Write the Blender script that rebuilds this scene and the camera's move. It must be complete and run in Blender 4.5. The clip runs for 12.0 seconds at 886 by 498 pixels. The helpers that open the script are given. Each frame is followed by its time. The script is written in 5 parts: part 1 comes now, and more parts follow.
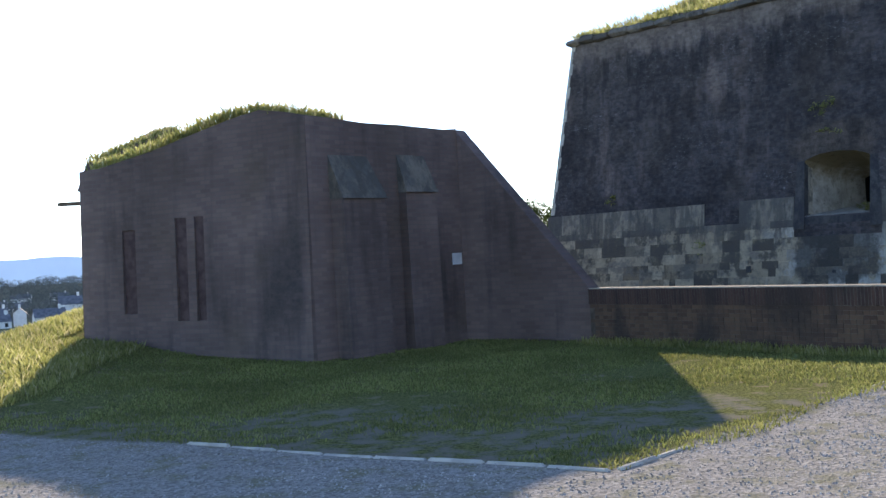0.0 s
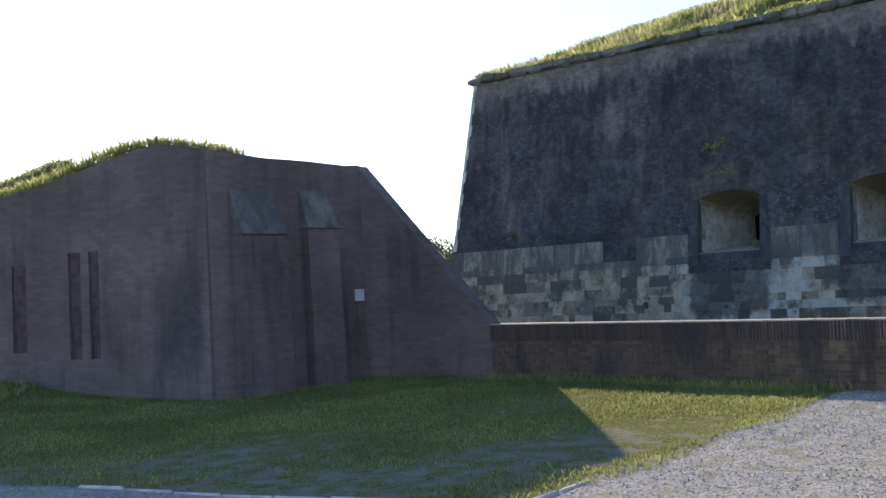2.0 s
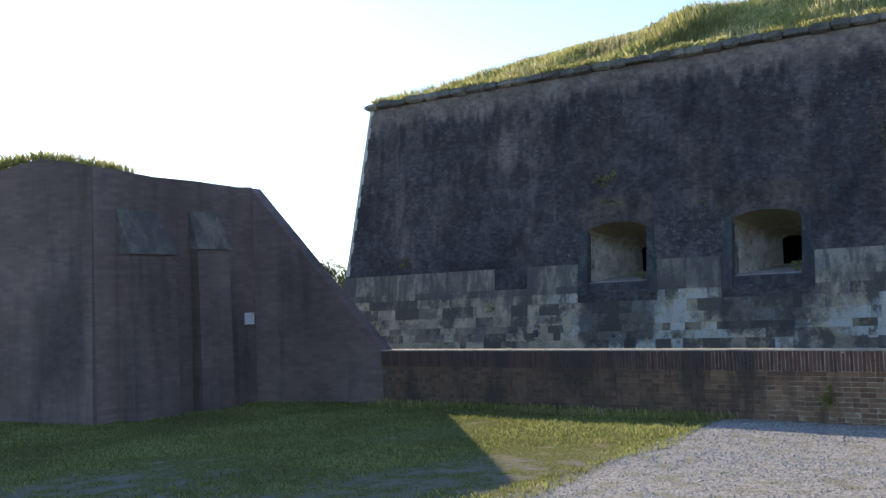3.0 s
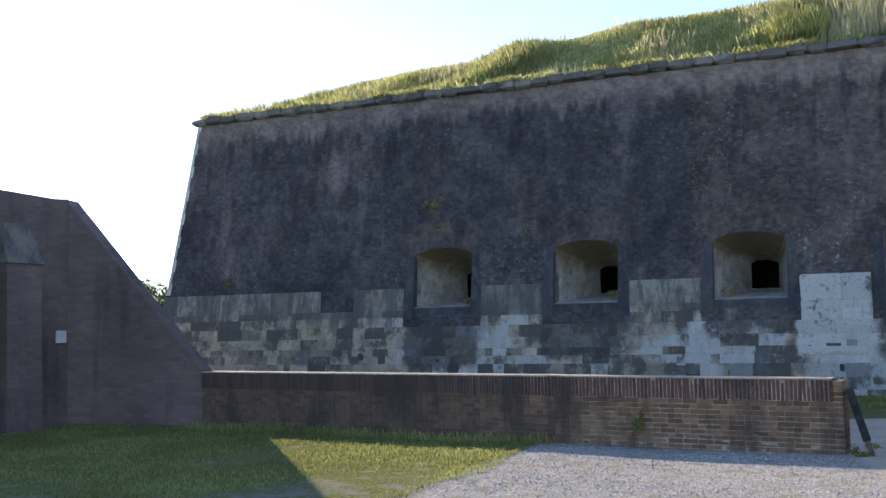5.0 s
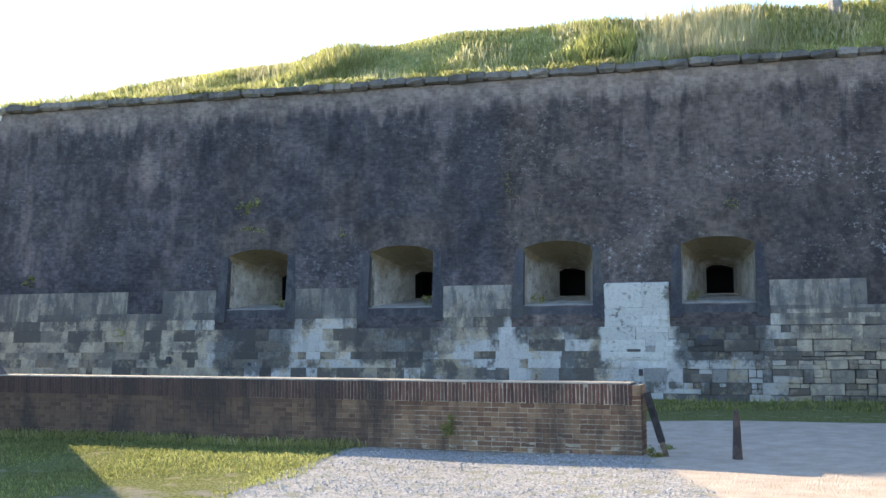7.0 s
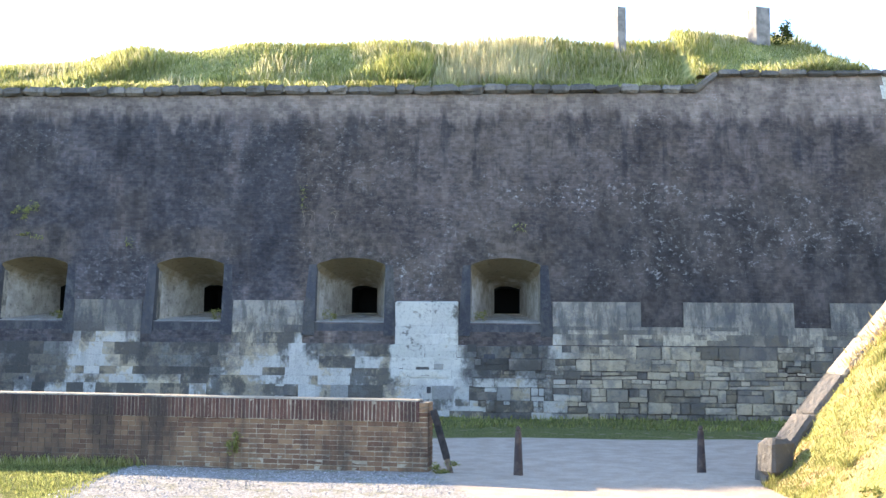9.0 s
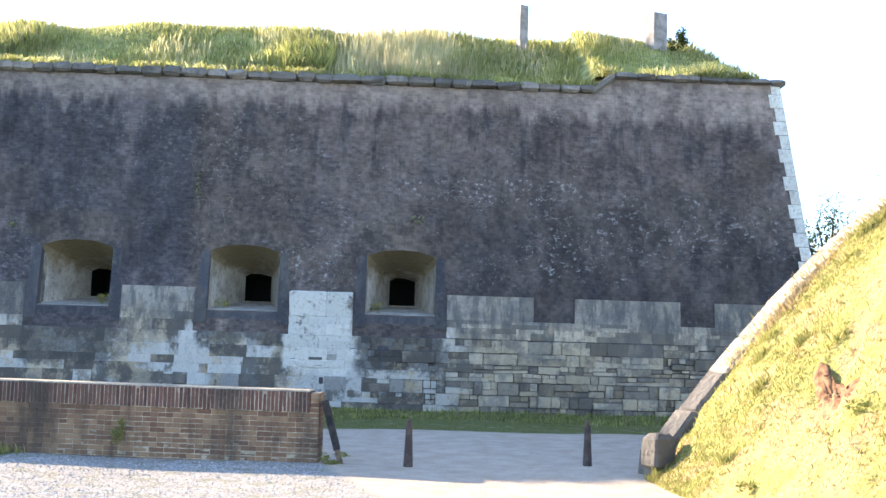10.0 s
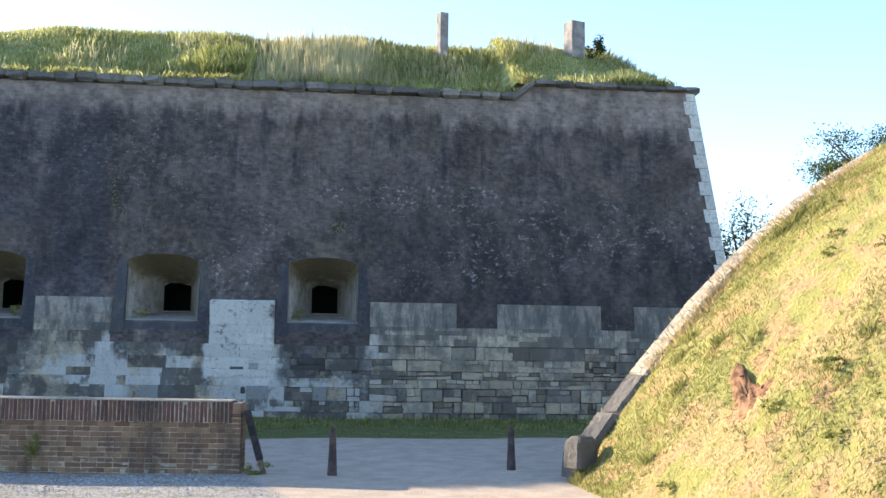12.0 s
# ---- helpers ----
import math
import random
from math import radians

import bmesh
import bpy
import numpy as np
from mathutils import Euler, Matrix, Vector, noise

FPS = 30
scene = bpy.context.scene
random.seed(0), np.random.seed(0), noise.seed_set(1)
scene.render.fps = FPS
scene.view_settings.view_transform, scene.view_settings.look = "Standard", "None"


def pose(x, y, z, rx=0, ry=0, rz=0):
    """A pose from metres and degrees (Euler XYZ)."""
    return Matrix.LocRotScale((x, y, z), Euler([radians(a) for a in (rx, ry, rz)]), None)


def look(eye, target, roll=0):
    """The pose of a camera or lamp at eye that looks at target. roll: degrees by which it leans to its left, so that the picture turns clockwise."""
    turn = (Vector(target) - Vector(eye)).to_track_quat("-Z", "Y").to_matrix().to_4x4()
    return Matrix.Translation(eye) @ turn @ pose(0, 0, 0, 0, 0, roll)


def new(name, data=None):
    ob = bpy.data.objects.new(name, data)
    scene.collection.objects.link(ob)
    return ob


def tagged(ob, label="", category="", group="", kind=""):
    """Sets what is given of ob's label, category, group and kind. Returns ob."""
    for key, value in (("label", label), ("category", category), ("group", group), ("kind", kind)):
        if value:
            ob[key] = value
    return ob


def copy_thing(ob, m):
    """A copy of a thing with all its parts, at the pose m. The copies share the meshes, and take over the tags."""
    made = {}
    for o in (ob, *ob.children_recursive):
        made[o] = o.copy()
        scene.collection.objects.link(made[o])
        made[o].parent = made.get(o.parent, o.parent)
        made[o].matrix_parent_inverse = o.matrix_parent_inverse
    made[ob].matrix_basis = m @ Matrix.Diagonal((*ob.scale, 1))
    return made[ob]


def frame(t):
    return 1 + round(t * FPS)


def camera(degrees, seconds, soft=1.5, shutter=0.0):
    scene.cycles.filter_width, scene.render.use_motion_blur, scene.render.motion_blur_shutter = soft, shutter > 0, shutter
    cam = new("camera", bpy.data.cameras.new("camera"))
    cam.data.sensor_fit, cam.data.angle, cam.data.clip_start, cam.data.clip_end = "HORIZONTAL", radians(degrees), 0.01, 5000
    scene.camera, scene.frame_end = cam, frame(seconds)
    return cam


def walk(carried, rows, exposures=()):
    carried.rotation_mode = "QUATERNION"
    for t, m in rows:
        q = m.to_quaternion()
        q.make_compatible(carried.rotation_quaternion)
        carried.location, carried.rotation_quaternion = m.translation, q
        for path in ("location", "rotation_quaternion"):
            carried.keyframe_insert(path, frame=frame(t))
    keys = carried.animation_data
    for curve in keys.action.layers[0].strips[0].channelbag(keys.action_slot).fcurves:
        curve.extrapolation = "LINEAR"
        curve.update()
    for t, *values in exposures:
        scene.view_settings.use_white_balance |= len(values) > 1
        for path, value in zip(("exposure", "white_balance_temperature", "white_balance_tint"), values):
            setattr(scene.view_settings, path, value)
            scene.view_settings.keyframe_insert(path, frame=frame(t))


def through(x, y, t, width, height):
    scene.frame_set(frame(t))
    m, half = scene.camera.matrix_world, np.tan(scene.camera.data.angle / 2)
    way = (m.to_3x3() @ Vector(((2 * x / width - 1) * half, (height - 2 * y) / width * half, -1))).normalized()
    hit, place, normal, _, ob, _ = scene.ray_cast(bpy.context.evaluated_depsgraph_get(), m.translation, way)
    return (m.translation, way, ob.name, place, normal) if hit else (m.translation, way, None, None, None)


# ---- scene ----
cam = camera(46.0, 12.0)
EYE = (0.0, 0.0, 1.65)
# seconds, yaw, pitch, roll of a camera that turns where it stands
TURN = [
    (0.0, 0.02, 0.40, 3.20),
    (0.5, -0.32, 0.42, 3.22),
    (1.0, -1.07, 0.56, 3.25),
    (1.5, -2.83, 1.10, 3.36),
    (2.0, -5.34, 2.09, 3.23),
    (2.5, -8.18, 2.66, 2.8),
    (3.0, -11.25, 3.22, 2.24),
    (5.0, -20.79, 4.21, 1.13),
    (5.5, -22.72, 4.35, 1.21),
    (6.0, -25.27, 4.29, 1.11),
    (6.5, -27.85, 4.18, 0.74),
    (7.0, -30.92, 4.28, 0.53),
    (9.0, -42.33, 5.18, -0.44),
    (9.5, -45.32, 4.98, -1.20),
    (10.0, -48.13, 4.84, -1.73),
    (10.5, -49.92, 4.95, -1.29),
    (11.0, -51.75, 5.19, -1.10),
    (11.5, -52.23, 5.22, -0.97),
    (12.0, -52.32, 5.29, -0.81),
]
EXPOSURE = [(0.0, 1.15, 6400, 15), (2.0, 1.2, 6400, 15), (3.0, 1.13, 6400, 14), (5.0, 1.42, 6450, 16), (5.8, 1.72, 6500, 15), (6.5, 2.0, 6600, 13), (7.2, 2.15, 6650, 12),
            (9.0, 2.6, 6850, 15), (10.0, 2.6, 6850, 15), (11.0, 2.1, 6650, 13), (12.0, 1.9, 6550, 12)]
walk(cam, [(t, pose(*EYE, 90 + p, r, y)) for t, y, p, r in TURN], EXPOSURE)

# ---- daylight ----
SUN_AZ, SUN_EL = -10.3, 20.2
world = bpy.data.worlds.new("sky")
world.use_nodes = True
scene.world = world
sky = world.node_tree.nodes.new("ShaderNodeTexSky")
sky.sky_type = "NISHITA"
sky.sun_disc = False
sky.sun_elevation, sky.sun_rotation = radians(SUN_EL), radians(SUN_AZ)
sky.dust_density = 0.1
sky.air_density = 0.8
sky.ozone_density = 2.5
background = world.node_tree.nodes["Background"]
background.inputs["Strength"].default_value = 0.15
world.node_tree.links.new(sky.outputs[0], background.inputs[0])
sun_data = bpy.data.lights.new("sun", "SUN")
sun_data.energy, sun_data.angle, sun_data.color = 4.3, radians(0.53), (1.0, 0.87, 0.68)
sun = new("sun", sun_data)
az, el = radians(SUN_AZ), radians(SUN_EL)
sun.matrix_world = look((200 * math.sin(az) * math.cos(el), 200 * math.cos(az) * math.cos(el), 200 * math.sin(el)), (0, 0, 0))


# ---- materials ----
# the fort's face runs along u, turned by PHI from the world's x
PHI = 45.4
CU, SU = math.cos(radians(PHI)), math.sin(radians(PHI))
PORTS = (-10.95, -7.22, -3.44, 0.14)


class Nodes:
    """A small helper to wire node materials."""

    def __init__(self, name, rough=0.9):
        self.mat = bpy.data.materials.new(name)
        self.mat.use_nodes = True
        self.tree = self.mat.node_tree
        self.bsdf = self.tree.nodes["Principled BSDF"]
        self.bsdf.inputs["Roughness"].default_value = rough
        self.bsdf.inputs["Specular IOR Level"].default_value = 0.12
        self.coord = self.tree.nodes.new("ShaderNodeTexCoord")

    def put(self, socket, value):
        if hasattr(value, "is_output"):
            self.tree.links.new(value, socket)
        else:
            socket.default_value = value

    def where(self, scale=(1, 1, 1), shift=(0, 0, 0), world=False):
        m = self.tree.nodes.new("ShaderNodeMapping")
        m.inputs["Scale"].default_value = scale
        m.inputs["Location"].default_value = shift
        if world:
            g = self.tree.nodes.new("ShaderNodeNewGeometry")
            self.tree.links.new(g.outputs["Position"], m.inputs[0])
        else:
            self.tree.links.new(self.coord.outputs["Object"], m.inputs[0])
        return m.outputs[0]

    def noise(self, scale, detail=4.0, vec=None, rough=0.6):
        n = self.tree.nodes.new("ShaderNodeTexNoise")
        n.inputs["Scale"].default_value, n.inputs["Detail"].default_value = scale, detail
        n.inputs["Roughness"].default_value = rough
        self.tree.links.new(vec if vec else self.where(), n.inputs["Vector"])
        return n.outputs[0]

    def span(self, value, a, b, lo=0.0, hi=1.0):
        n = self.tree.nodes.new("ShaderNodeMapRange")
        n.interpolation_type = "SMOOTHSTEP"
        self.put(n.inputs[0], value)
        for i, v in enumerate((a, b, lo, hi)):
            n.inputs[i + 1].default_value = v
        return n.outputs[0]

    def mix(self, fac, a, b, mode="MIX"):
        n = self.tree.nodes.new("ShaderNodeMix")
        n.data_type, n.blend_type = "RGBA", mode
        self.put(n.inputs[0], fac)
        for s, v in ((n.inputs[6], a), (n.inputs[7], b)):
            self.put(s, (*v, 1.0) if isinstance(v, tuple) else v)
        return n.outputs[2]

    def math(self, op, a, b=0.0):
        n = self.tree.nodes.new("ShaderNodeMath")
        n.operation = op
        self.put(n.inputs[0], a)
        self.put(n.inputs[1], b)
        return n.outputs[0]

    def axis(self, k, vec=None):
        n = self.tree.nodes.new("ShaderNodeSeparateXYZ")
        self.tree.links.new(vec if vec else self.where(), n.inputs[0])
        return n.outputs[k]

    def random(self):
        return self.tree.nodes.new("ShaderNodeObjectInfo").outputs["Random"]

    def island(self):
        return self.tree.nodes.new("ShaderNodeNewGeometry").outputs["Random Per Island"]

    def done(self, colour, height=None, strength=0.5, distance=0.02):
        self.put(self.bsdf.inputs["Base Color"], (*colour, 1.0) if isinstance(colour, tuple) else colour)
        if height is not None:
            b = self.tree.nodes.new("ShaderNodeBump")
            b.inputs["Strength"].default_value, b.inputs["Distance"].default_value = strength, distance
            self.tree.links.new(height, b.inputs["Height"])
            self.tree.links.new(b.outputs[0], self.bsdf.inputs["Normal"])
        return self.mat


def old_brick(name, light, dark, mortar, soot, lichen=0.5, pale_above=None, soot_colour=(0.035, 0.034, 0.034)):
    """Weathered brickwork in a face whose run is local x and height local z."""
    n = Nodes(name, 0.92)
    s = n.tree.nodes.new("ShaderNodeSeparateXYZ")
    n.tree.links.new(n.coord.outputs["Object"], s.inputs[0])
    c = n.tree.nodes.new("ShaderNodeCombineXYZ")
    run = n.math("ADD", s.outputs[0], s.outputs[1])
    n.tree.links.new(run, c.inputs[0])
    n.tree.links.new(s.outputs[2], c.inputs[1])
    b = n.tree.nodes.new("ShaderNodeTexBrick")
    n.tree.links.new(c.outputs[0], b.inputs["Vector"])
    b.inputs["Scale"].default_value = 1.0
    b.inputs["Brick Width"].default_value, b.inputs["Row Height"].default_value = 0.22, 0.075
    b.inputs["Mortar Size"].default_value, b.inputs["Bias"].default_value = 0.008, -0.1
    b.inputs["Color1"].default_value, b.inputs["Color2"].default_value = (*light, 1), (*dark, 1)
    b.inputs["Mortar"].default_value = (*mortar, 1)
    big = n.noise(0.35, 5, n.where((1, 1, 0.7)))
    run_off = n.noise(2.2, 5, n.where((1.2, 1.2, 0.14)))
    fine = n.noise(6.5, 6, n.where((1, 1, 1.5)), 0.8)
    both = n.math("ADD", n.math("MULTIPLY", big, 0.5), n.math("MULTIPLY", run_off, 0.5))
    mask = n.span(both, 0.56 - soot, 0.74 - soot)
    if pale_above:
        z = s.outputs[2]
        edge = n.math("ADD", z, n.math("MULTIPLY", n.math("SUBTRACT", run_off, 0.5), 1.6))
        mask = n.math("MULTIPLY", mask, n.span(edge, pale_above - 0.2, pale_above + 0.35, 1.0, 0.12))
    grain = n.span(fine, 0.34, 0.66, 0.55, 0.95)
    col = n.mix(n.math("MULTIPLY", mask, grain), b.outputs["Color"], soot_colour)
    tone = n.span(n.noise(0.22, 3, n.where((1, 1, 1.3), (5, 5, 2))), 0.35, 0.65, 0.72, 1.25)
    if pale_above:
        # rain streaks below the cordon, each a stain with an edge of its own
        for u, w, low in ((5.75, 0.13, 6.0), (6.55, 0.17, 6.5), (7.1, 0.1, 6.9)):
            d = n.math("ABSOLUTE", n.math("ADD", n.math("SUBTRACT", s.outputs[0], u), n.math("MULTIPLY", n.math("SUBTRACT", fine, 0.5), 0.2)))
            m = n.math("MULTIPLY", n.span(d, w * 0.2, w * 1.6, 0.6, 0.0), n.span(s.outputs[2], low, low + 1.0))
            col = n.mix(m, col, (0.05, 0.042, 0.04))
    col = n.mix(1.0, col, n.mix(0.0, tone, tone), "MULTIPLY")
    warm = n.span(n.noise(0.6, 4, n.where((1, 1, 1), (7, 3, 1))), 0.5, 0.68, 0.0, 0.35)
    col = n.mix(warm, col, (0.13, 0.1, 0.07))
    spots = n.span(n.noise(13.0, 4, n.where((1, 1, 1.8)), 0.7), 0.56, 0.7)
    zone = n.span(n.noise(0.55, 6, n.where((0.7, 0.7, 2.2), (2, 9, 4)), 0.7), 0.5, 0.68)
    col = n.mix(n.math("MULTIPLY", n.math("MULTIPLY", spots, zone), lichen), col, (0.36, 0.35, 0.34))
    if pale_above:
        # colonies of white lichen, and brown moss round the vaults, each with a ragged edge
        ragged = n.math("SUBTRACT", n.noise(1.1, 6, n.where((1, 1, 1.6), (6, 1, 5)), 0.75), 0.5)
        flecks = n.span(n.noise(7.5, 6, n.where((1.0, 1, 1.4), (1, 5, 3)), 0.8), 0.55, 0.62)
        du = n.math("MULTIPLY", n.math("SUBTRACT", s.outputs[0], 5.4), 1.0 / 5.2)
        dz = n.math("MULTIPLY", n.math("SUBTRACT", s.outputs[2], 3.2), 1.0 / 2.0)
        r2 = n.math("ADD", n.math("MULTIPLY", du, du), n.math("MULTIPLY", dz, dz))
        col = n.mix(n.span(n.math("ADD", r2, n.math("MULTIPLY", ragged, 2.5)), 0.5, 1.4, 0.72, 0.0), col, (0.03, 0.029, 0.03))
        for u, z0, ru, rz, much in ((2.6, 5.1, 3.0, 0.35, 1.0), (5.2, 4.1, 2.6, 1.1, 0.75), (-1.6, 3.5, 1.6, 1.0, 0.7), (-4.6, 6.2, 3.2, 1.2, 0.45),
                                    (-9.0, 3.2, 1.6, 0.9, 0.6), (8.0, 4.3, 1.6, 0.9, 0.6), (2.6, 3.2, 1.6, 0.5, 0.4), (-15.0, 6.6, 3.0, 0.9, 0.4)):
            du = n.math("MULTIPLY", n.math("SUBTRACT", s.outputs[0], u), 1.0 / ru)
            dz = n.math("MULTIPLY", n.math("SUBTRACT", s.outputs[2], z0), 1.0 / rz)
            r2 = n.math("ADD", n.math("MULTIPLY", du, du), n.math("MULTIPLY", dz, dz))
            inside = n.span(n.math("ADD", r2, n.math("MULTIPLY", ragged, 5.0)), 0.1, 1.3, much, 0.0)
            col = n.mix(n.math("MULTIPLY", inside, flecks), col, (0.34, 0.325, 0.31))
            col = n.mix(n.math("MULTIPLY", inside, 0.12), col, (0.115, 0.098, 0.08))
        # the face was patched at one upright seam: blue-grey and sooty before it, browner brick past it
        past = n.span(n.math("ADD", s.outputs[0], n.math("MULTIPLY", ragged, 0.9)), -5.0, -4.55)
        patina = n.span(n.noise(1.7, 7, n.where((1, 1, 0.6), (3, 7, 8)), 0.75), 0.4, 0.62)
        col = n.mix(n.math("MULTIPLY", n.math("MULTIPLY", past, patina), 0.5), col, (0.125, 0.1, 0.085))
        before = n.math("SUBTRACT", 1.0, past)
        col = n.mix(n.math("MULTIPLY", before, 0.4), col, (0.05, 0.054, 0.066))
        # rust-brown growth over each vault
        for port in PORTS:
            du = n.math("MULTIPLY", n.math("SUBTRACT", s.outputs[0], port), 1.0 / 1.25)
            dz = n.math("MULTIPLY", n.math("SUBTRACT", s.outputs[2], 3.85), 1.0 / 0.55)
            r2 = n.math("ADD", n.math("MULTIPLY", du, du), n.math("MULTIPLY", dz, dz))
            inside = n.span(n.math("ADD", r2, n.math("MULTIPLY", ragged, 3.0)), 0.3, 1.3, 0.55, 0.0)
            col = n.mix(inside, col, n.mix(patina, (0.06, 0.05, 0.042), (0.15, 0.118, 0.095)))
        # long dark runs of rain below the cordon
        runs = n.span(n.noise(1.6, 5, n.where((1.6, 1.6, 0.05), (8, 3, 1)), 0.6), 0.53, 0.64, 0.0, 0.6)
        reach = n.span(n.math("ADD", s.outputs[2], n.math("MULTIPLY", ragged, 4.0)), 4.2, 6.2)
        band = n.span(edge, pale_above - 0.15, pale_above + 0.25)
        reach = n.math("MULTIPLY", reach, n.math("SUBTRACT", 1.0, n.math("MULTIPLY", band, 0.7)))
        col = n.mix(n.math("MULTIPLY", runs, reach), col, (0.03, 0.03, 0.034))
        col = n.mix(n.math("MULTIPLY", band, n.span(fine, 0.35, 0.65, 0.2, 0.6)), col, (0.25, 0.21, 0.18))
    if pale_above:
        cell = n.tree.nodes.new("ShaderNodeTexWhiteNoise")
        cell.noise_dimensions = "2D"
        snap = n.tree.nodes.new("ShaderNodeVectorMath")
        snap.operation = "SNAP"
        snap.inputs[1].default_value = (0.11, 0.075, 1.0)
        n.tree.links.new(c.outputs[0], snap.inputs[0])
        n.tree.links.new(snap.outputs[0], cell.inputs["Vector"])
        odd = n.span(cell.outputs["Value"], 0.0, 1.0, 0.87, 1.14)
        col = n.mix(1.0, col, n.mix(0.0, odd, odd), "MULTIPLY")
        mottle = n.span(n.noise(1.4, 10, n.where((1, 1, 0.9), (11, 4, 6)), 0.78), 0.38, 0.62, 0.74, 1.24)
        col = n.mix(1.0, col, n.mix(0.0, mottle, mottle), "MULTIPLY")
    h = n.math("ADD", n.math("MULTIPLY", b.outputs["Fac"], -0.6), fine)
    return n.done(col, h, 0.6, 0.03)


def block_stone(name, lo, hi, stain, rough=0.9, per_island=False):
    """Soft limestone blocks, each of its own tone, with dark stains."""
    n = Nodes(name, rough)
    tone = n.island() if per_island else n.random()
    col = n.mix(tone, lo, hi)
    w = n.where(world=True)
    blot = n.noise(0.85, 10, n.where((1.0, 1.0, 0.6), world=True), 0.74)
    col = n.mix(n.span(blot, 0.53 - stain, 0.64 - stain, 0.0, 0.88), col, (0.085, 0.08, 0.072))
    fine = n.noise(14.0, 6, w)
    patchy = n.noise(3.2, 5, n.where((1, 1, 0.8), (3, 8, 2), world=True), 0.7)
    col = n.mix(n.span(patchy, 0.5, 0.66, 0.0, min(0.9, 0.6 + 3 * stain)), col, (0.13, 0.125, 0.115))
    drip = n.noise(3.0, 5, n.where((1, 1, 0.2), (1, 2, 9), world=True), 0.7)
    col = n.mix(n.span(drip, 0.5, 0.64, 0.0, max(0.1, min(0.85, 0.45 + 3 * stain))), col, (0.11, 0.105, 0.1))
    col = n.mix(n.span(fine, 0.45, 0.75, 0.0, 0.5), col, (0.1, 0.095, 0.085))
    rough = n.math("ADD", fine, n.math("MULTIPLY", patchy, 1.5))
    return n.done(col, rough, 0.8, 0.05)


def leaf_mat(name, tones, rough=0.7, through=0.35):
    n = Nodes(name, rough)
    ramp = n.tree.nodes.new("ShaderNodeValToRGB")
    n.tree.links.new(n.island(), ramp.inputs[0])
    while len(ramp.color_ramp.elements) < len(tones):
        ramp.color_ramp.elements.new(0.5)
    for i, (e, c) in enumerate(zip(ramp.color_ramp.elements, tones)):
        e.position, e.color = i / max(1, len(tones) - 1), (*c, 1)
    big = n.span(n.noise(0.5, 3, n.where(world=True)), 0.35, 0.65, 0.75, 1.15)
    col = n.mix(1.0, ramp.outputs[0], n.mix(0.0, big, big), "MULTIPLY")
    n.done(col)
    t = n.tree.nodes.new("ShaderNodeBsdfTranslucent")
    n.tree.links.new(col, t.inputs[0])
    m = n.tree.nodes.new("ShaderNodeMixShader")
    m.inputs[0].default_value = through
    out = n.tree.nodes["Material Output"]
    n.tree.links.new(n.bsdf.outputs[0], m.inputs[1])
    n.tree.links.new(t.outputs[0], m.inputs[2])
    n.tree.links.new(m.outputs[0], out.inputs[0])
    return n.mat


FORT_BRICK = old_brick("fort_brick", (0.25, 0.185, 0.155), (0.17, 0.125, 0.105), (0.22, 0.19, 0.165), 0.25, 1.0, 7.0, (0.036, 0.035, 0.039))
HOUSE_BRICK = old_brick("casemate_brick", (0.21, 0.15, 0.135), (0.155, 0.112, 0.105), (0.17, 0.135, 0.125), 0.08, 0.06, None, (0.075, 0.066, 0.066))


